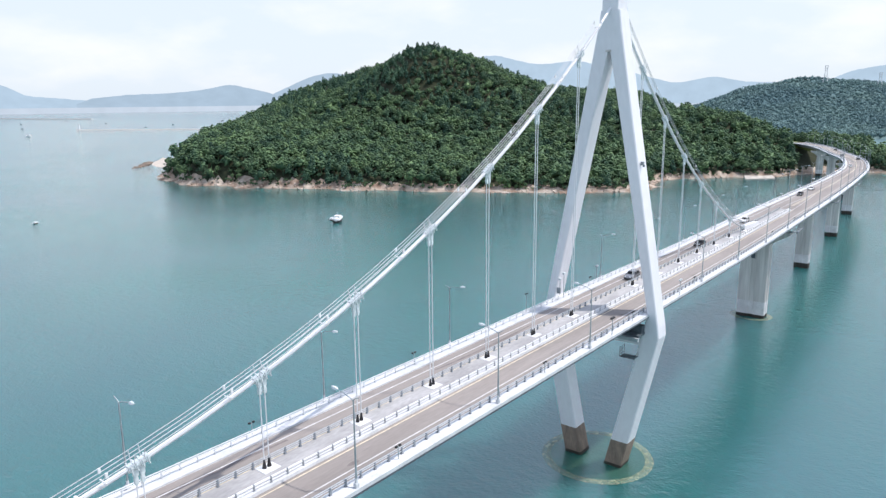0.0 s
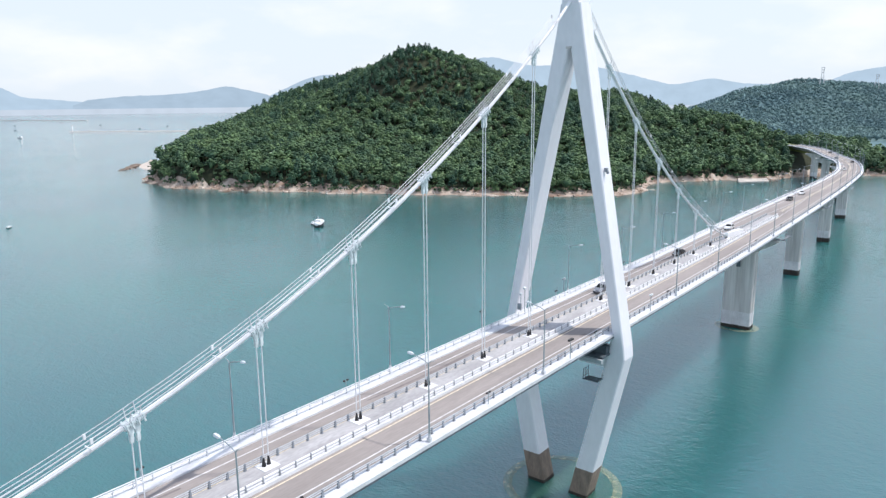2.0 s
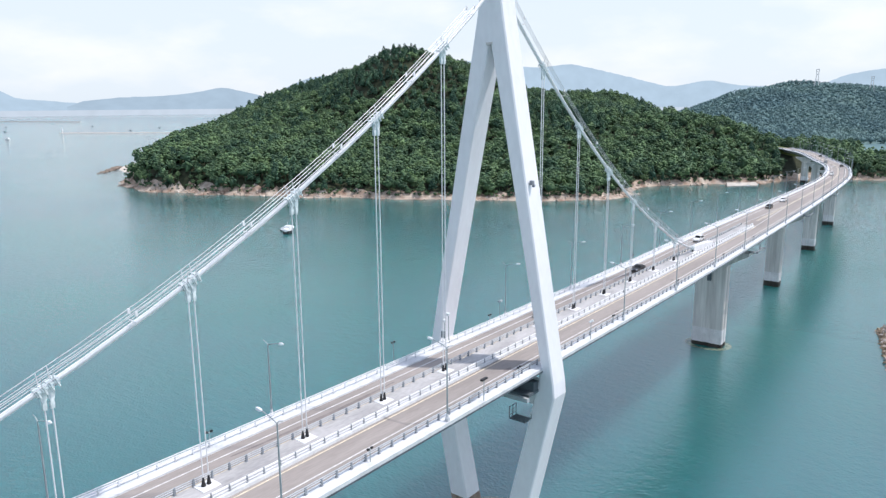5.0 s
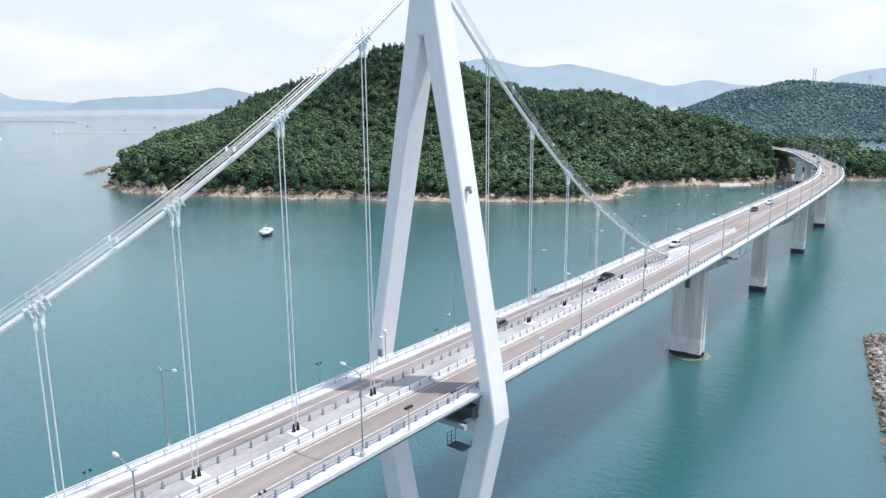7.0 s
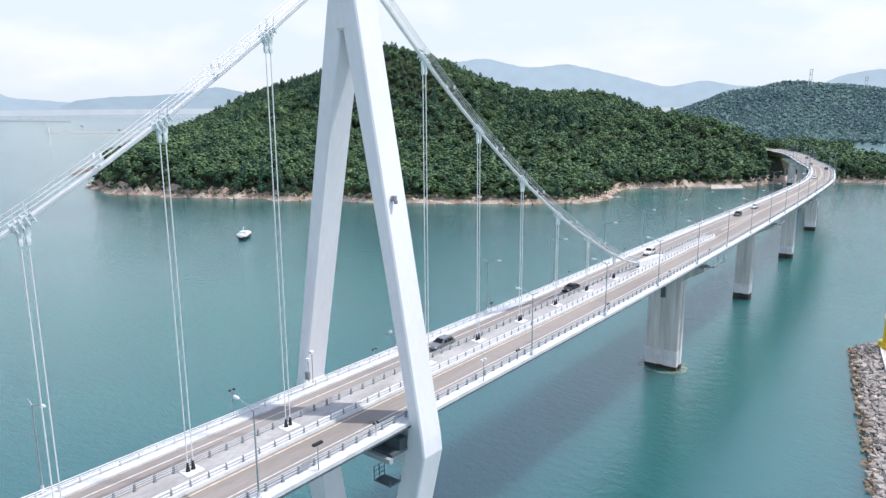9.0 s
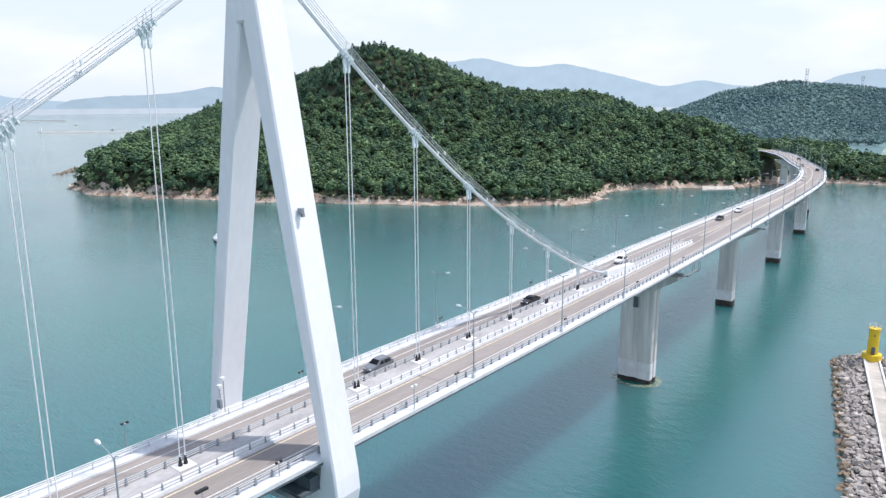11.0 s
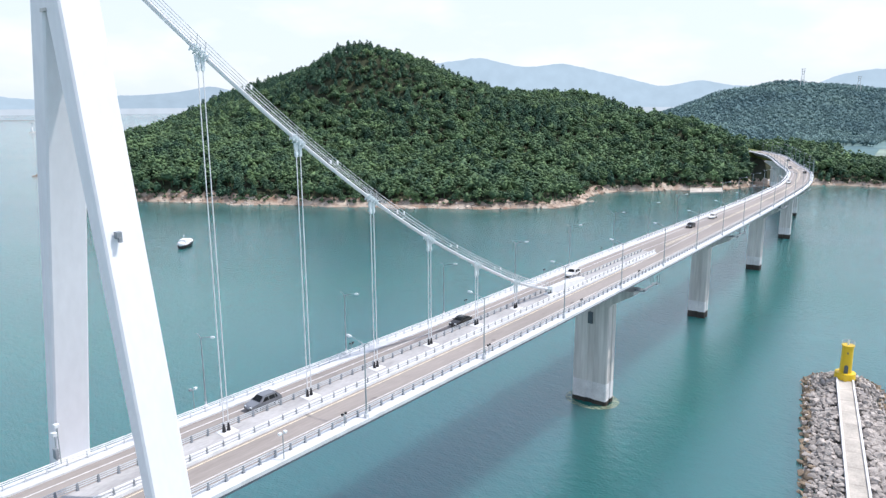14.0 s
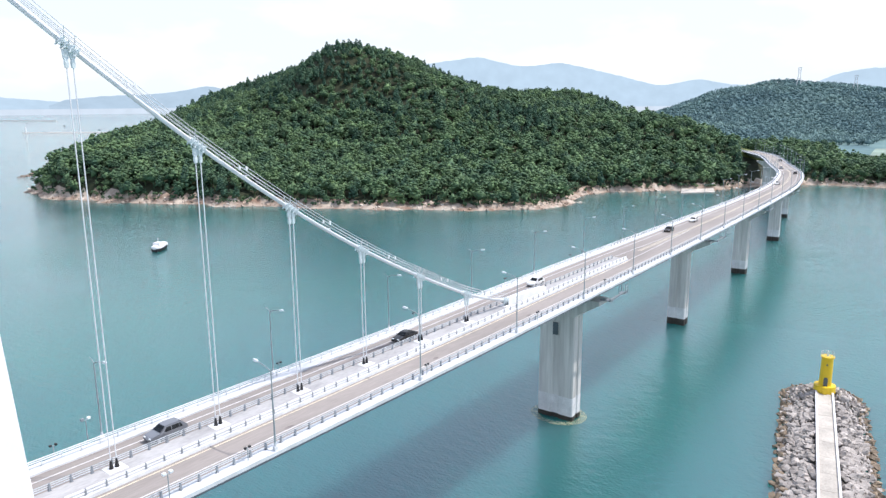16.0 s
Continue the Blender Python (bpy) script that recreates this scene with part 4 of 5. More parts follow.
# rocks along the shore
def rock_mesh(name, seed, material):
    r = random.Random(seed)
    b = bmesh.new()
    # a broken block: the hull of a dozen points thrown into a box
    for _ in range(13):
        p = Vector((r.uniform(-1, 1), r.uniform(-1, 1), r.uniform(-1, 1)))
        b.verts.new(p * 0.62 / max(0.75, p.length))
    hull = bmesh.ops.convex_hull(b, input=b.verts[:])
    bmesh.ops.delete(b, geom=[g for g in hull["geom_interior"] if isinstance(g, bmesh.types.BMVert)], context="VERTS")
    bmesh.ops.recalc_face_normals(b, faces=b.faces[:])
    me = bpy.data.meshes.new(name)
    b.to_mesh(me)
    b.free()
    me.materials.append(material)
    return me


def rocks_stuff(name, placed, material, label, category):
    """Many rough rocks as one mesh; placed rows of x, y, z, size."""
    r = np.random.RandomState(4)
    ico = rock_mesh("rock_shape", 1, material)
    tv = np.array([v.co[:] for v in ico.vertices])
    tf = np.array([p.vertices[:] for p in ico.polygons])
    bpy.data.meshes.remove(ico)
    n = len(placed)
    jit = r.uniform(0.7, 1.3, (n, len(tv), 1))
    ang = r.uniform(0, 6.283, n)
    ca, sa = np.cos(ang)[:, None], np.sin(ang)[:, None]
    st = r.uniform(0.7, 1.4, (n, 3))
    q = tv[None] * jit * st[:, None, :] * placed[:, None, 3:4]
    v = np.stack([q[..., 0] * ca - q[..., 1] * sa + placed[:, 0:1], q[..., 0] * sa + q[..., 1] * ca + placed[:, 1:2], q[..., 2] * 0.7 + placed[:, 2:3]], -1)
    f = (tf[None] + (np.arange(n) * len(tv))[:, None, None]).reshape(-1, 3)
    me = bpy.data.meshes.new(name)
    me.from_pydata(v.reshape(-1, 3).tolist(), [], f.tolist())
    me.materials.append(material)
    return tagged(new(name, me), label, category, kind="stuff")


P, d, facing = scatter(-720, 160, 190, 660, 2.6, 8)
keep = (d > -0.8) & (d < 8.5) & (rs.rand(len(P)) < 0.85)
P = P[keep]
rocks_stuff("shore_rocks", np.column_stack([P[:, 0], P[:, 1], np.maximum(P[:, 2], 0.1), rs.uniform(0.6, 2.0, len(P)) ** 1.15]), M_ROCK,
            "pale tan and brown rocks along the island shore", "rocks")

# small beach at the island's tip
b = bmesh.new()
prev = None
for k in range(13):
    u = k / 12
    px, py = -722 + 92 * u, 330 - 48 * u
    wd = 2 + 13 * math.sin(math.pi * (0.05 + 0.9 * u)) + rr0.uniform(-1, 1)
    q = [b.verts.new((px - 0.4 * wd, py - 0.9 * wd, -0.3)), b.verts.new((px - 0.1 * wd, py - 0.2 * wd, 1.5)), b.verts.new((px + 0.2 * wd, py + 0.4 * wd, 3.4)),
         b.verts.new((px + 0.4 * wd, py + 0.9 * wd, -1.0))]
    if prev:
        for i in range(3):
            b.faces.new((prev[i], q[i], q[i + 1], prev[i + 1]))
    prev = q
bmesh.ops.recalc_face_normals(b, faces=b.faces[:])
tagged(part("beach", b, M_SAND), "small pale sandy beach at the island tip", "beach", kind="structure")

# a low reef of rocks runs out from the beach
rp = []
for k in range(150):
    u = rs.rand()
    rp.append((-700 + 48 * u + rs.randn() * 2.2, 304 - 42 * u + rs.randn() * 2.2, 0.1 + 0.5 * (1 - u), rs.uniform(1.0, 2.8)))
rocks_stuff("reef_rocks", np.array(rp), M_BROWN, "low brown reef rocks running out from the island tip", "rocks")

# flat pale bay land behind the far headland
b = bmesh.new()
f_ = b.faces.new([b.verts.new(p) for p in ((-66, 1165, 8.5), (-40, 850, 8.5), (130, 850, 8.5), (130, 1220, 8.5))])
bmesh.ops.subdivide_edges(b, edges=b.edges[:], cuts=6, use_grid_fill=True)
tagged(part("ground_flats", b, M_FLATS), "pale green flat land behind the headland", "ground", kind="structure")

# slipway and the abutment clearing
b = bmesh.new()
add_prism(b, [[(-112, 492, -1), (-94, 512, -1), (-112, 560, -1), (-132, 552, -1)], [(-112, 492, 0.9), (-94, 512, 0.9), (-112, 560, 2.6), (-132, 552, 2.6)]])
tagged(part("slipway", b, M_MOLE), "pale concrete slipway on the rocky shore", "slipway", kind="structure")
b = bmesh.new()
rows = []
for y in steps(626, 720, 8):
    c, s, w = line_at(min(y, 689))
    ring_ = []
    for off, dz in ((-17, -9), (-9.5, -0.8), (9.5, -0.8), (17, -9)):
        p = c + s * off
        ring_.append((p.x, p.y + max(0, y - 689), c.z + dz))
    rows.append(ring_ + [(ring_[3][0], ring_[3][1], 0.5), (ring_[0][0], ring_[0][1], 0.5)])
add_prism(b, rows)
tagged(part("abutment_bank", b, M_GRASS), "grassy embankment at the far bridge end", "embankment", kind="structure")

# ---- mole with beacon ----
AX = Vector((42.5, 152.3, 0))
DIR = Vector((0.192, -0.981, 0)).normalized()
SIDE = Vector((0.981, 0.192, 0)).normalized()


def on_mole(along, across, z):
    return AX + DIR * along + SIDE * across + Vector((0, 0, z))


mole = thing("mole", "concrete walkway on top of a rubble breakwater", "breakwater", kind="structure")
k = 0
for a in steps(1.5, 99, 6.5)[:-1]:
    b = bmesh.new()
    add_prism(b, [[on_mole(a + 0.02, -1.45, 1.5), on_mole(a + 0.02, 1.45, 1.5), on_mole(a + 0.02, 1.45, 3.1), on_mole(a + 0.02, -1.45, 3.1)],
                  [on_mole(a + 6.46, -1.45, 1.5), on_mole(a + 6.46, 1.45, 1.5), on_mole(a + 6.46, 1.45, 3.1), on_mole(a + 6.46, -1.45, 3.1)]])
    part("slab", b, M_MOLE, mole)
for sx0, sx1 in ((-1.85, -1.45), (1.45, 1.85)):
    b = bmesh.new()
    add_prism(b, [[on_mole(a, sx0, 1.2), on_mole(a, sx1, 1.2), on_mole(a, sx1, 3.45), on_mole(a, sx0, 3.45)] for a in (0.5, 100)])
    part("kerb_wall", b, M_CONC_PALE, mole)
b = bmesh.new()
add_prism(b, [[on_mole(a, -s, -2), on_mole(a, s, -2), on_mole(a, t, 2.2), on_mole(a, -t, 2.2)] for a, s, t in
              ((-8.5, 3.2, 0.8), (-6, 6.1, 2.2), (0, 7.8, 2.6), (20, 7.4, 2.4), (100, 7.4, 2.4))])
part("rubble_core", b, M_RUBBLE_SHADE, mole, "armour stone rubble core, darkened as shade in the gaps")
BOULDERS = [rock_mesh("boulder", 50 + k, M_BOULDER) for k in range(8)]
BOULDERS_WET = [rock_mesh("boulder", 70 + k, M_BOULDER_WET) for k in range(6)]
armour = thing("armour_stone_bank", "bank of rough grey and tan armour stones at the breakwater", "boulders")
rr = random.Random(12)
rest, rest_wet, made = [], [], 0
cells = []
for i in range(0, 132):
    for j in range(-11, 12):
        a, c = -10 + i * 0.83 + rr.uniform(-0.4, 0.4), j * 0.8 + rr.uniform(-0.4, 0.4)
        cells.append((a, c))
for a, c in cells:
    lim = 8.6 if a > 0 else math.sqrt(max(0, 1 - (a / 10.5) ** 2)) * 8.8 + 0.3
    if abs(c) > lim or (a > -1 and abs(c) < 2.2) or math.hypot(a, c) < 2.6:
        continue
    rim = abs(c) / lim if a > 0 else math.hypot(a / 10.5, c / 8.8)
    z = 2.75 - 2.9 * max(0, (rim - 0.25) / 0.75) ** 1.1 + rr.uniform(-0.25, 0.3)
    s = rr.uniform(0.62, 1.3)
    p = on_mole(a, c, z)
    wet = rim + rr.uniform(-0.12, 0.12) > 0.86
    if made < 300 and a < 26 and rr.random() < 0.85:
        piece("boulder", rr.choice(BOULDERS_WET if wet else BOULDERS), Matrix.LocRotScale(p, Euler((rr.uniform(0, 6), rr.uniform(0, 6), rr.uniform(0, 6))), (s * 1.35, s, s * 0.6)), armour)
        made += 1
    else:
        (rest_wet if wet else rest).append((p.x, p.y, p.z, s * 1.15))
rocks_stuff("armour_stones", np.array(rest), M_BOULDER, "rough pale grey armour stones of the breakwater", "boulders")
rocks_stuff("tidal_armour_stones", np.array(rest_wet), M_BOULDER_WET, "brown algae-stained armour stones at the breakwater's waterline", "boulders")

beacon = thing("harbour_beacon", "small yellow round harbour light tower on a wide base", "lighthouse", at=(AX.x, AX.y, 0))
b = bmesh.new()
bmesh.ops.create_cone(b, cap_ends=True, segments=32, radius1=2.25, radius2=2.2, depth=1.5, matrix=Matrix.Translation((0, 0, 3.85)))
part("base", b, M_YELLOW, beacon)
b = bmesh.new()
bmesh.ops.create_cone(b, cap_ends=True, segments=32, radius1=1.28, radius2=1.18, depth=6.7, matrix=Matrix.Translation((0, 0, 7.85)))
part("tower", b, M_YELLOW, beacon)
b = bmesh.new()
bmesh.ops.create_cone(b, cap_ends=True, segments=32, radius1=1.42, radius2=1.42, depth=0.22, matrix=Matrix.Translation((0, 0, 11.2)))
part("gallery", b, M_YELLOW, beacon)
door_way = (DIR * 1.22)
ang_door = math.atan2(DIR.x, -DIR.y)
Rz = Matrix.Rotation(ang_door, 4, "Z")
b = bmesh.new()
add_prism(b, [[Rz @ Vector((x, y, z)) for x, z in ((-0.42, 4.6), (0.42, 4.6), (0.42, 6.3), (0.25, 6.65), (-0.25, 6.65), (-0.42, 6.3))] for y in (-1.5, -1.1)])
part("door", b, M_STEEL_DARK, beacon, "dark arched doorway")
b = bmesh.new()
add_prism(b, [[Rz @ Vector((x, y, z)) for x, z in ((-0.16, 9.4), (0.16, 9.4), (0.16, 9.8), (-0.16, 9.8))] for y in (-1.32, -1.1)])
part("window", b, M_STEEL_DARK, beacon, "small dark window")
b = bmesh.new()
add_prism(b, [[Rz @ Vector((x, y, z)) for x, z in ((-0.35, 3.1), (0.35, 3.1), (0.35, 4.7), (-0.35, 4.7))] for y in (-2.6, -1.2)])
part("steps", b, M_YELLOW, beacon)
for k in range(12):
    a = 2 * math.pi * k / 12
    b = bmesh.new()
    add_tube(b, (math.cos(a) * 1.32, math.sin(a) * 1.32, 11.25), (math.cos(a) * 1.32, math.sin(a) * 1.32, 12.2), 0.03, seg=5)
    part("baluster", b, M_RAIL, beacon)
for z in (11.75, 12.2):
    b = bmesh.new()
    add_chain(b, [(math.cos(2 * math.pi * k / 24) * 1.32, math.sin(2 * math.pi * k / 24) * 1.32, z) for k in range(25)], 0.03, 5)
    part("hand_rail", b, M_RAIL, beacon)
b = bmesh.new()
add_tube(b, (0, 0, 11.3), (0, 0, 12.1), 0.22, 0.2, seg=10)
add_tube(b, (0, 0, 12.1), (0, 0, 12.5), 0.2, 0.12, seg=10)
part("lantern", b, M_LAMPHEAD, beacon, "small white lantern")

# ---- cars ----


def car(name, paint, label, y, off, facing, suv=True):
    L, W, H = (4.6, 1.86, 1.66) if suv else (4.7, 1.8, 1.45)
    c, s, w = line_at(y)
    t = thing(name, label, "car", "cars on the bridge")
    hz = H
    prof = ([(-2.3, 0.35), (-2.28, 0.72), (-2.1, 0.86), (-1.15, 1.02), (-0.35, hz - 0.06), (0.3, hz), (1.5, hz - 0.05), (2.05, 1.1), (2.28, 0.95), (2.3, 0.4)]
            if suv else
            [(-2.35, 0.32), (-2.32, 0.66), (-2.1, 0.78), (-1.0, 0.93), (-0.25, hz - 0.05), (0.3, hz), (0.95, hz - 0.08), (1.65, 1.0), (2.3, 0.92), (2.35, 0.38)])
    b = bmesh.new()

    def half(p, zz):
        return W / 2 * (1.0 if zz < 1.0 else 1.0 - 0.26 * (zz - 1.0) / max(0.01, hz - 1.0)) * (1 - 0.10 * (abs(p) / 2.35) ** 4)
    rings = []
    for sx in (-1, 1):
        rings.append([(sx * half(p, z), p, z) for p, z in prof])
    inner = []
    for sx in (-0.94, 0.94):
        inner.append([(sx * half(p, z), p, z + (0.03 if z > 0.6 else 0)) for p, z in prof])
    add_prism(b, [rings[0], inner[0], inner[1], rings[1]])
    bmesh.ops.bevel(b, geom=[e for e in b.edges if e.calc_face_angle(0) > 0.35], offset=0.07, segments=2, affect="EDGES", profile=0.6)
    for f in b.faces:
        f.smooth = True
    part("body", b, paint, t)
    # glass: windscreen, rear window, side windows
    iw = 3
    b = bmesh.new()
    (p0, z0), (p1, z1) = prof[3], prof[4]
    q = [(p0 + (p1 - p0) * u, z0 + (z1 - z0) * u + 0.055) for u in (0.1, 0.92)]
    vs = [b.verts.new((sx * half(p, z) * 0.86, p - 0.03, z)) for (p, z) in q for sx in (-1, 1)]
    b.faces.new((vs[0], vs[1], vs[3], vs[2]))
    bmesh.ops.solidify(b, geom=b.faces[:], thickness=0.02)
    part("windscreen", b, M_GLASS, t)
    b = bmesh.new()
    (p0, z0), (p1, z1) = prof[6], prof[7]
    q = [(p0 + (p1 - p0) * u, z0 + (z1 - z0) * u + 0.055) for u in (0.12, 0.85)]
    vs = [b.verts.new((sx * half(p, z) * 0.84, p + 0.03, z)) for (p, z) in q for sx in (-1, 1)]
    b.faces.new((vs[0], vs[2], vs[3], vs[1]))
    bmesh.ops.solidify(b, geom=b.faces[:], thickness=0.02)
    part("rear_window", b, M_GLASS, t)
    for sx in (-1, 1):
        for ya, yb in ((-0.75, 0.2), (0.28, 1.2), (1.26, 1.6)):
            b = bmesh.new()
            za, zt = 1.04, hz - 0.16
            ends = [(ya + (0.42 if ya < 0 else 0.0), zt), (yb - (0.15 if yb > 1.5 else 0), zt), (yb, za), (ya, za)]
            vs = [b.verts.new((sx * (half(p, z) + 0.012), p, z)) for p, z in ends]
            b.faces.new(vs if sx > 0 else vs[::-1])
            bmesh.ops.solidify(b, geom=b.faces[:], thickness=0.015)
            part("side_window", b, M_GLASS, t)
        for py in (-1.42, 1.38):
            b = bmesh.new()
            add_tube(b, (sx * (W / 2 - 0.22), py, 0.33), (sx * (W / 2 + 0.01), py, 0.33), 0.33, seg=18)
            wheel = part("wheel", b, M_TYRE, t)
            b = bmesh.new()
            add_tube(b, (sx * (W / 2), py, 0.33), (sx * (W / 2 + 0.025), py, 0.33), 0.21, seg=14)
            part("rim", b, M_RIM, wheel)
        b = bmesh.new()
        add_box(b, sx * 0.55 - 0.2, sx * 0.55 + 0.2, -2.31, -2.15, 0.66, 0.8, 0.03)
        part("headlight", b, M_LAMPHEAD, t, "clear headlight")
        b = bmesh.new()
        add_box(b, sx * (W / 2 + 0.1) - 0.09, sx * (W / 2 + 0.1) + 0.09, -0.85, -0.68, 0.98, 1.12, 0.03)
        part("mirror", b, paint, t)
    t.matrix_basis = Matrix.Translation(on_deck(y, off, 0.015)) @ Matrix.Rotation(math.atan2(s.y, s.x) + (0 if facing < 0 else math.pi), 4, "Z")
    return t


car("suv_car", M_CAR_GREY, "grey metallic sport utility car on the deck", 20.6, -3.9, -1)
car("saloon_car", M_CAR_DARK, "dark grey saloon car on the deck", 62, -3.9, -1, False)
car("suv_car", M_CAR_WHITE, "white sport utility car on the deck", 104, -4.0, -1)
car("saloon_car", M_CAR_DARK, "dark brown saloon car on the deck", 183, -3.6, -1, False)
car("saloon_car", M_CAR_WHITE, "white saloon car on the deck", 206, -3.4, -1, False)
car("suv_car", M_CAR_WHITE, "white sport utility car on the deck", 352, -2.6, -1)
car("saloon_car", M_CAR_DARK, "dark saloon car on the curved deck", 420, 2.6, 1, False)
car("saloon_car", M_CAR_GREY, "grey saloon car on the curved deck", 455, -2.6, -1, False)
car("saloon_car", M_CAR_DARK, "dark saloon car on the curved deck", 520, 2.6, 1, False)

# ---- small lights and boxes on the deck edge ----


def flood_light(y, sign):
    t = thing("flood_light", "short grey pole with two small white flood lights", "flood light", "deck flood lights", at=on_kerb(y, sign, 1.6, 0.2))
    b = bmesh.new()
    add_tube(b, (0, 0, 0), (0, 0, 2.9), 0.06, 0.05, seg=7)
    part("pole", b, M_POLE, t)
    for dy in (-0.35, 0.35):
        b = bmesh.new()
        add_box(b, -0.17, 0.15, dy - 0.18, dy + 0.18, 2.85, 3.12, 0.05)
        part("lamp_head", b, M_LAMPHEAD if sign > 0 or dy > 0 else M_POST, t)
    b = bmesh.new()
    add_tube(b, (0, -0.45, 2.85), (0, 0.45, 2.85), 0.04, seg=5)
    part("bracket", b, M_POLE, t)


flood_light(13.3, 1)
flood_light(14.2, -1)


def deck_camera(y, sign, h=1.5):
    t = thing("sign_light", "short post with two small dark spot lights at the deck edge", "spot light", "deck spot lights", at=on_kerb(y, sign, 1.1, 0.25))
    b = bmesh.new()
    add_tube(b, (0, 0, 0), (0, 0, h), 0.05, seg=6)
    part("post", b, M_POLE, t)
    for dy in (-0.28, 0.28):
        b = bmesh.new()
        add_box(b, -0.12, 0.12, dy - 0.12, dy + 0.12, h - 0.1, h + 0.12, 0.03)
        part("spot_head", b, M_BLACK, t)
    b = bmesh.new()
    add_tube(b, (0, -0.34, h - 0.08), (0, 0.34, h - 0.08), 0.035, seg=5)
    part("bracket", b, M_POLE, t)


for y in (22.6, 52.3, 82.5, 110.0, -7.0, -36, -66):
    deck_camera(y, 1)
deck_camera(-13.8, -1, 3.4)
for y in (40.5, 69.8, 99.2, 128, 10.4, -44, -72):
    deck_camera(y, -1)
t = thing("deck_lamp", "short grey post with a flat dark lamp at the deck edge", "deck lamp", at=on_kerb(-16, 1, 1.6, 0.2))
b = bmesh.new()
add_tube(b, (0, 0, 0), (0, 0, 2.8), 0.07, 0.05, seg=7)
part("pole", b, M_POLE, t)
b = bmesh.new()
add_box(b, -0.18, 0.18, -0.62, 0.62, 2.75, 3.0, 0.05)
part("lamp_head", b, M_BLACK, t)

# maintenance gear by the pylon under the deck
t = thing("maintenance_platform", "dark steel platform hung below the deck beside the pylon leg", "platform", at=(0, 0, 0))
b = bmesh.new()
add_box(b, 4.2, 9.0, -4.6, -1.95, 27.0, 27.35)
add_box(b, 4.4, 8.9, -3.2, -1.95, 27.35, 28.7)
part("floor_frame", b, M_STEEL_DARK, t)
b = bmesh.new()
add_box(b, 4.0, 9.1, -5.2, -4.6, 26.4, 27.0)
part("beam", b, M_GIRDER, t)
t = thing("work_basket", "dark open steel work basket hung under the bridge", "work basket", at=(6.6, -3.2, 22.7))
b = bmesh.new()
add_box(b, -1.1, 1.5, -0.9, 0.9, 0, 0.12)
part("basket_floor", b, M_STEEL_DARK, t)
for px, py in ((-1.1, -0.9), (-1.1, 0.9), (1.5, 0.9), (1.5, -0.9), (-1.1, 0)):
    b = bmesh.new()
    add_tube(b, (px, py, 0), (px, py, 1.9 if px < 0 else 0.8), 0.05, seg=5)
    part("upright", b, M_STEEL_DARK, t)
for z in (0.6, 1.2, 1.8):
    b = bmesh.new()
    add_tube(b, (-1.1, -0.9, z), (-1.1, 0.9, z), 0.04, seg=5)
    part("bar", b, M_STEEL_DARK, t)
t = thing("leg_cabinet", "grey equipment box and lamps on the far pylon leg", "equipment box", at=(-8.0, -1.9, 31.0))
b = bmesh.new()
add_box(b, -0.5, 0.2, -0.35, 0.0, 0.6, 1.7, 0.04)
part("box", b, M_POST, t)
for dx, z in ((0.1, 3.2), (0.9, 4.4)):
    b = bmesh.new()
    add_tube(b, (dx, -0.2, 0.4), (dx, -0.2, z), 0.06, seg=6)
    part("mast", b, M_POLE, t)
    b = bmesh.new()
    add_box(b, dx - 0.25, dx + 0.25, -0.5, 0.0, z, z + 0.4, 0.06)
    part("lamp_head", b, M_LAMPHEAD, t)

# ---- boats and far moles ----


def boat(name, label, x, y, turn, s, canopy):
    t = thing(name, label, "boat", at=(x, y, 0))
    t.rotation_euler = (0, 0, turn)
    t.scale = (s, s, s)
    b = bmesh.new()
    add_prism(b, [[(-w, p, 0.9 + up), (-w * 0.7, p, -0.2), (w * 0.7, p, -0.2), (w, p, 0.9 + up)] for p, w, up in
                  ((-4, 1.0, 0.15), (-3, 1.5, 0.05), (0, 1.7, 0), (2.6, 1.3, 0.2), (4.3, 0.25, 0.55))])
    part("hull", b, M_BLACK if canopy else M_WHITE, t)
    b = bmesh.new()
    add_prism(b, [[(-1.2, -2.6, 0.9), (1.2, -2.6, 0.9), (1.0, -2.4, 2.6), (-1.0, -2.4, 2.6)], [(-1.2, 0.6, 0.9), (1.2, 0.6, 0.9), (0.9, 0.2, 2.6), (-0.9, 0.2, 2.6)]])
    part("cabin", b, M_WHITE, t)
    b = bmesh.new()
    add_tube(b, (0, -1, 2.5), (0, -1, 4.0), 0.06, seg=5)
    part("mast", b, M_WHITE, t)
    if canopy:
        for p in (-3.2, 1.2, 2.9):
            b = bmesh.new()
            bmesh.ops.create_icosphere(b, subdivisions=2, radius=1.0, matrix=Matrix.LocRotScale((0, p, 1.25), None, (1.35, 1.0, 0.9)))
            part("fender_bag", b, M_WHITE, t)


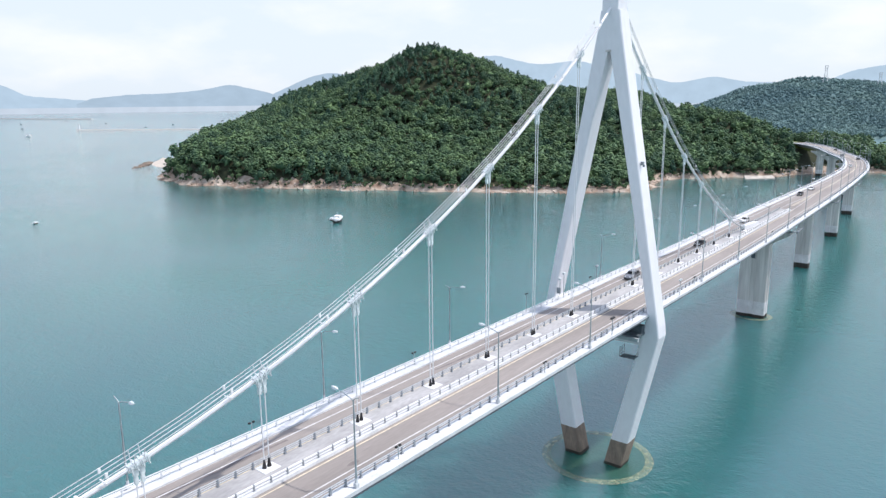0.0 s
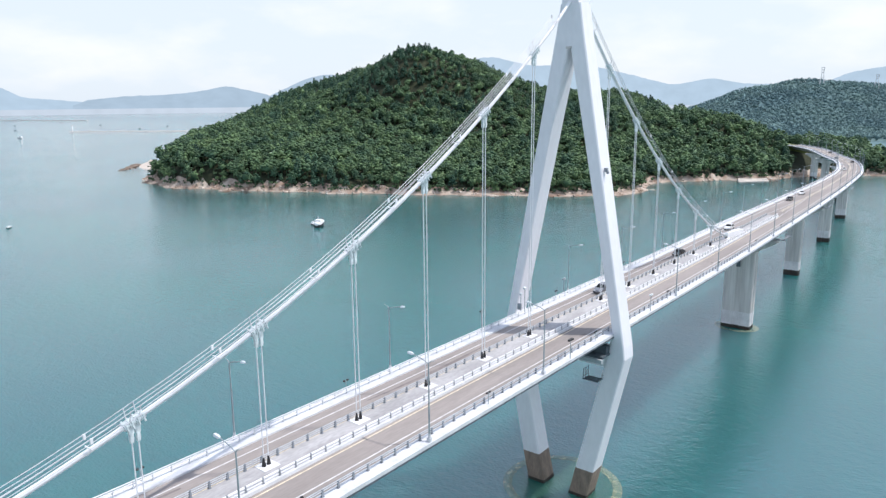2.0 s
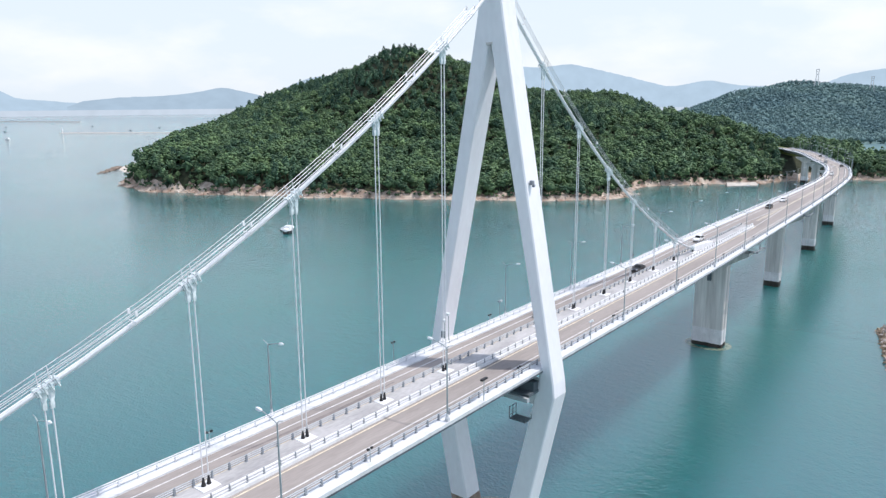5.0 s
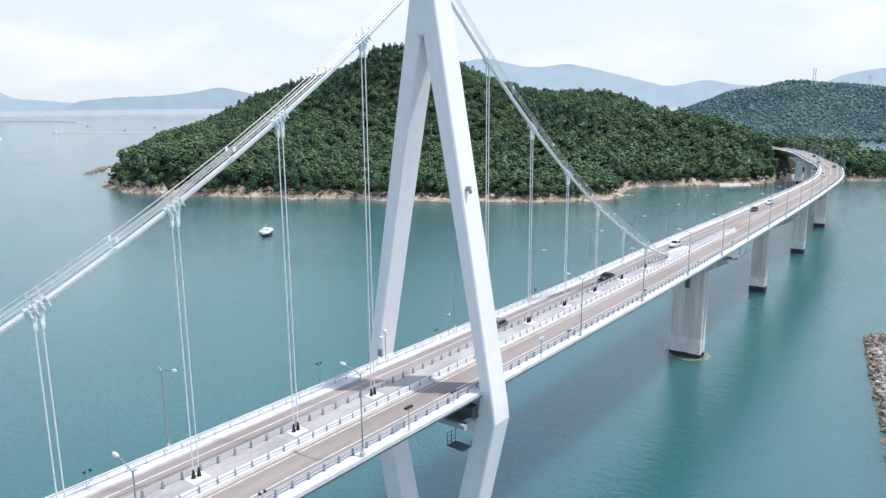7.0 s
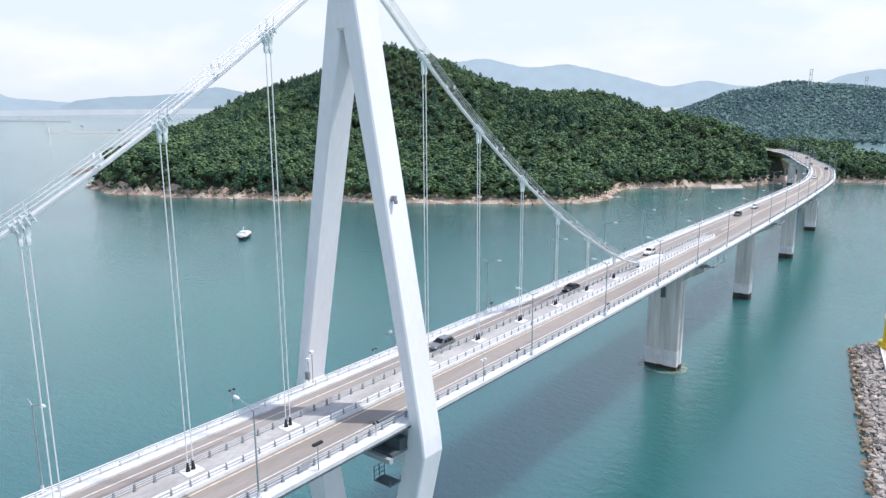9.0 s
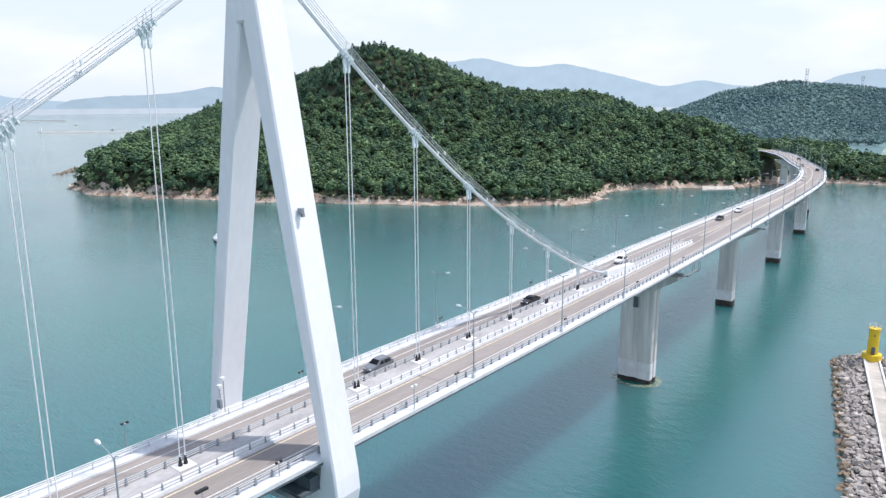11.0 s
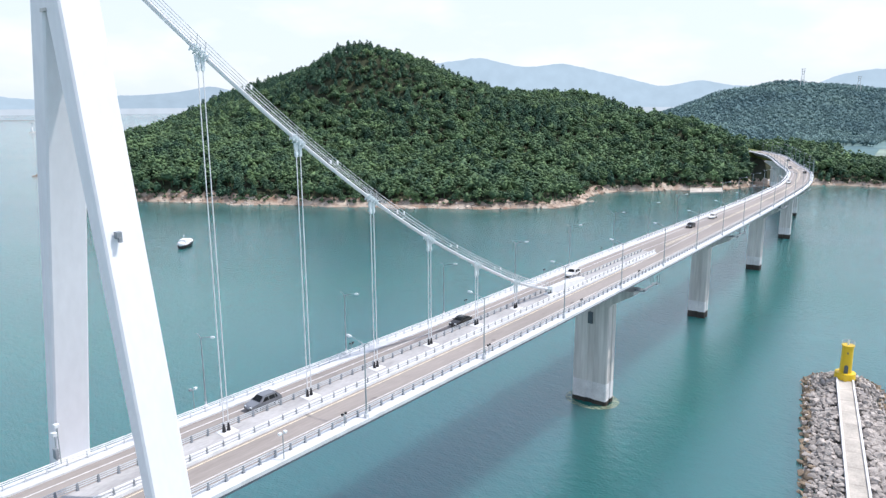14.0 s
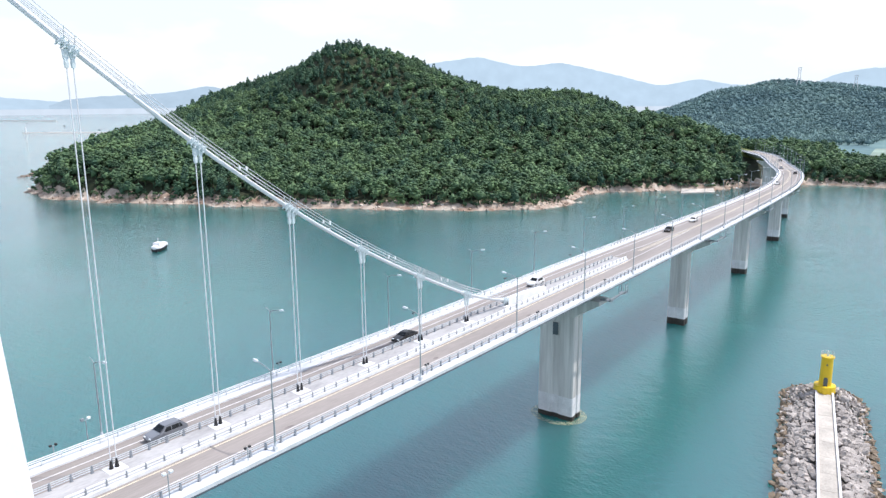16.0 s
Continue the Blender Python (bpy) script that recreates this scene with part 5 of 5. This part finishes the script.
boat("work_boat", "small white work boat moored on the strait", -238, 156, 0.62, 1.5, True)
boat("skiff", "small white skiff moored beside a work boat", -245, 158, 0.4, 0.6, True)
boat("fishing_boat", "tiny white fishing boat far out on the sea", -1500, 494, 1.9, 1.6, False)
boat("fishing_boat", "tiny dark boat out on the sea", -374, 50, 0.5, 0.45, True)
for xa, ya, xb, yb in ((-1730, 695, -1476, 871), (-3400, 1080, -2790, 1240)):
    b = bmesh.new()
    n_ = Vector((-(yb - ya), xb - xa, 0)).normalized() * 4
    hgt = 2.2 if xa > -3000 else 3.2
    add_prism(b, [[(xa - n_.x, ya - n_.y, -1), (xa + n_.x, ya + n_.y, -1), (xa + n_.x * .5, ya + n_.y * .5, hgt), (xa - n_.x * .5, ya - n_.y * .5, hgt)],
                  [(xb - n_.x, yb - n_.y, -1), (xb + n_.x, yb + n_.y, -1), (xb + n_.x * .5, yb + n_.y * .5, hgt), (xb - n_.x * .5, yb - n_.y * .5, hgt)]])
    tagged(part("far_breakwater", b, M_CONC), "long low grey breakwater far across the sea", "breakwater")
t = thing("far_beacon", "tiny white light tower on a far breakwater", "lighthouse", at=(-1724, 699, 2.0))
b = bmesh.new()
add_tube(b, (0, 0, 0), (0, 0, 12), 2.0, 1.4, seg=10)
part("tower", b, M_WHITE, t)
for k in range(14):
    x, y = -1500 - rr.random() * 2000, 560 + rr.random() * 800
    b = bmesh.new()
    add_prism(b, [[(x - 4, y, 0), (x + 4, y, 0), (x + 4.6, y, 1.2), (x - 4.6, y, 1.2)], [(x - 4, y + 3, 0), (x + 4, y + 3, 0), (x + 4.6, y + 3, 1.2), (x - 4.6, y + 3, 1.2)]])
    tagged(part("moored_raft", b, M_STEEL_DARK), "tiny dark raft far out on the sea", "raft", "far rafts")

# masts on the far hill and poles at the bridge's end
for az, dist_, h in ((11.82, 1530, 33), (8.3, 1580, 24)):
    x, y = 66 - math.sin(radians(az)) * dist_, -18 + math.cos(radians(az)) * dist_
    z = float(land_height(np.array([x]), np.array([y]))[0][0])
    t = thing("radio_mast", "pale slender radio mast on a wooded hilltop", "radio mast", at=(x, y, z))
    top = h + 4
    for sx in (-1, 1):
        b = bmesh.new()
        add_tube(b, (sx * 4.2, 0, 0), (sx * 1.6, 0, top * 0.72), 0.75, 0.6, seg=6)
        add_tube(b, (sx * 1.6, 0, top * 0.7), (sx * 2.6, 0, top), 0.65, 0.7, seg=6)
        part("leg", b, M_WHITE, t)
    for dz, wd in ((0.45, 2.6), (0.72, 1.8), (0.86, 2.2), (0.98, 2.6)):
        b = bmesh.new()
        add_box(b, -wd, wd, -0.4, 0.4, top * dz - 0.5, top * dz + 0.5)
        part("brace", b, M_CONC_PALE, t)
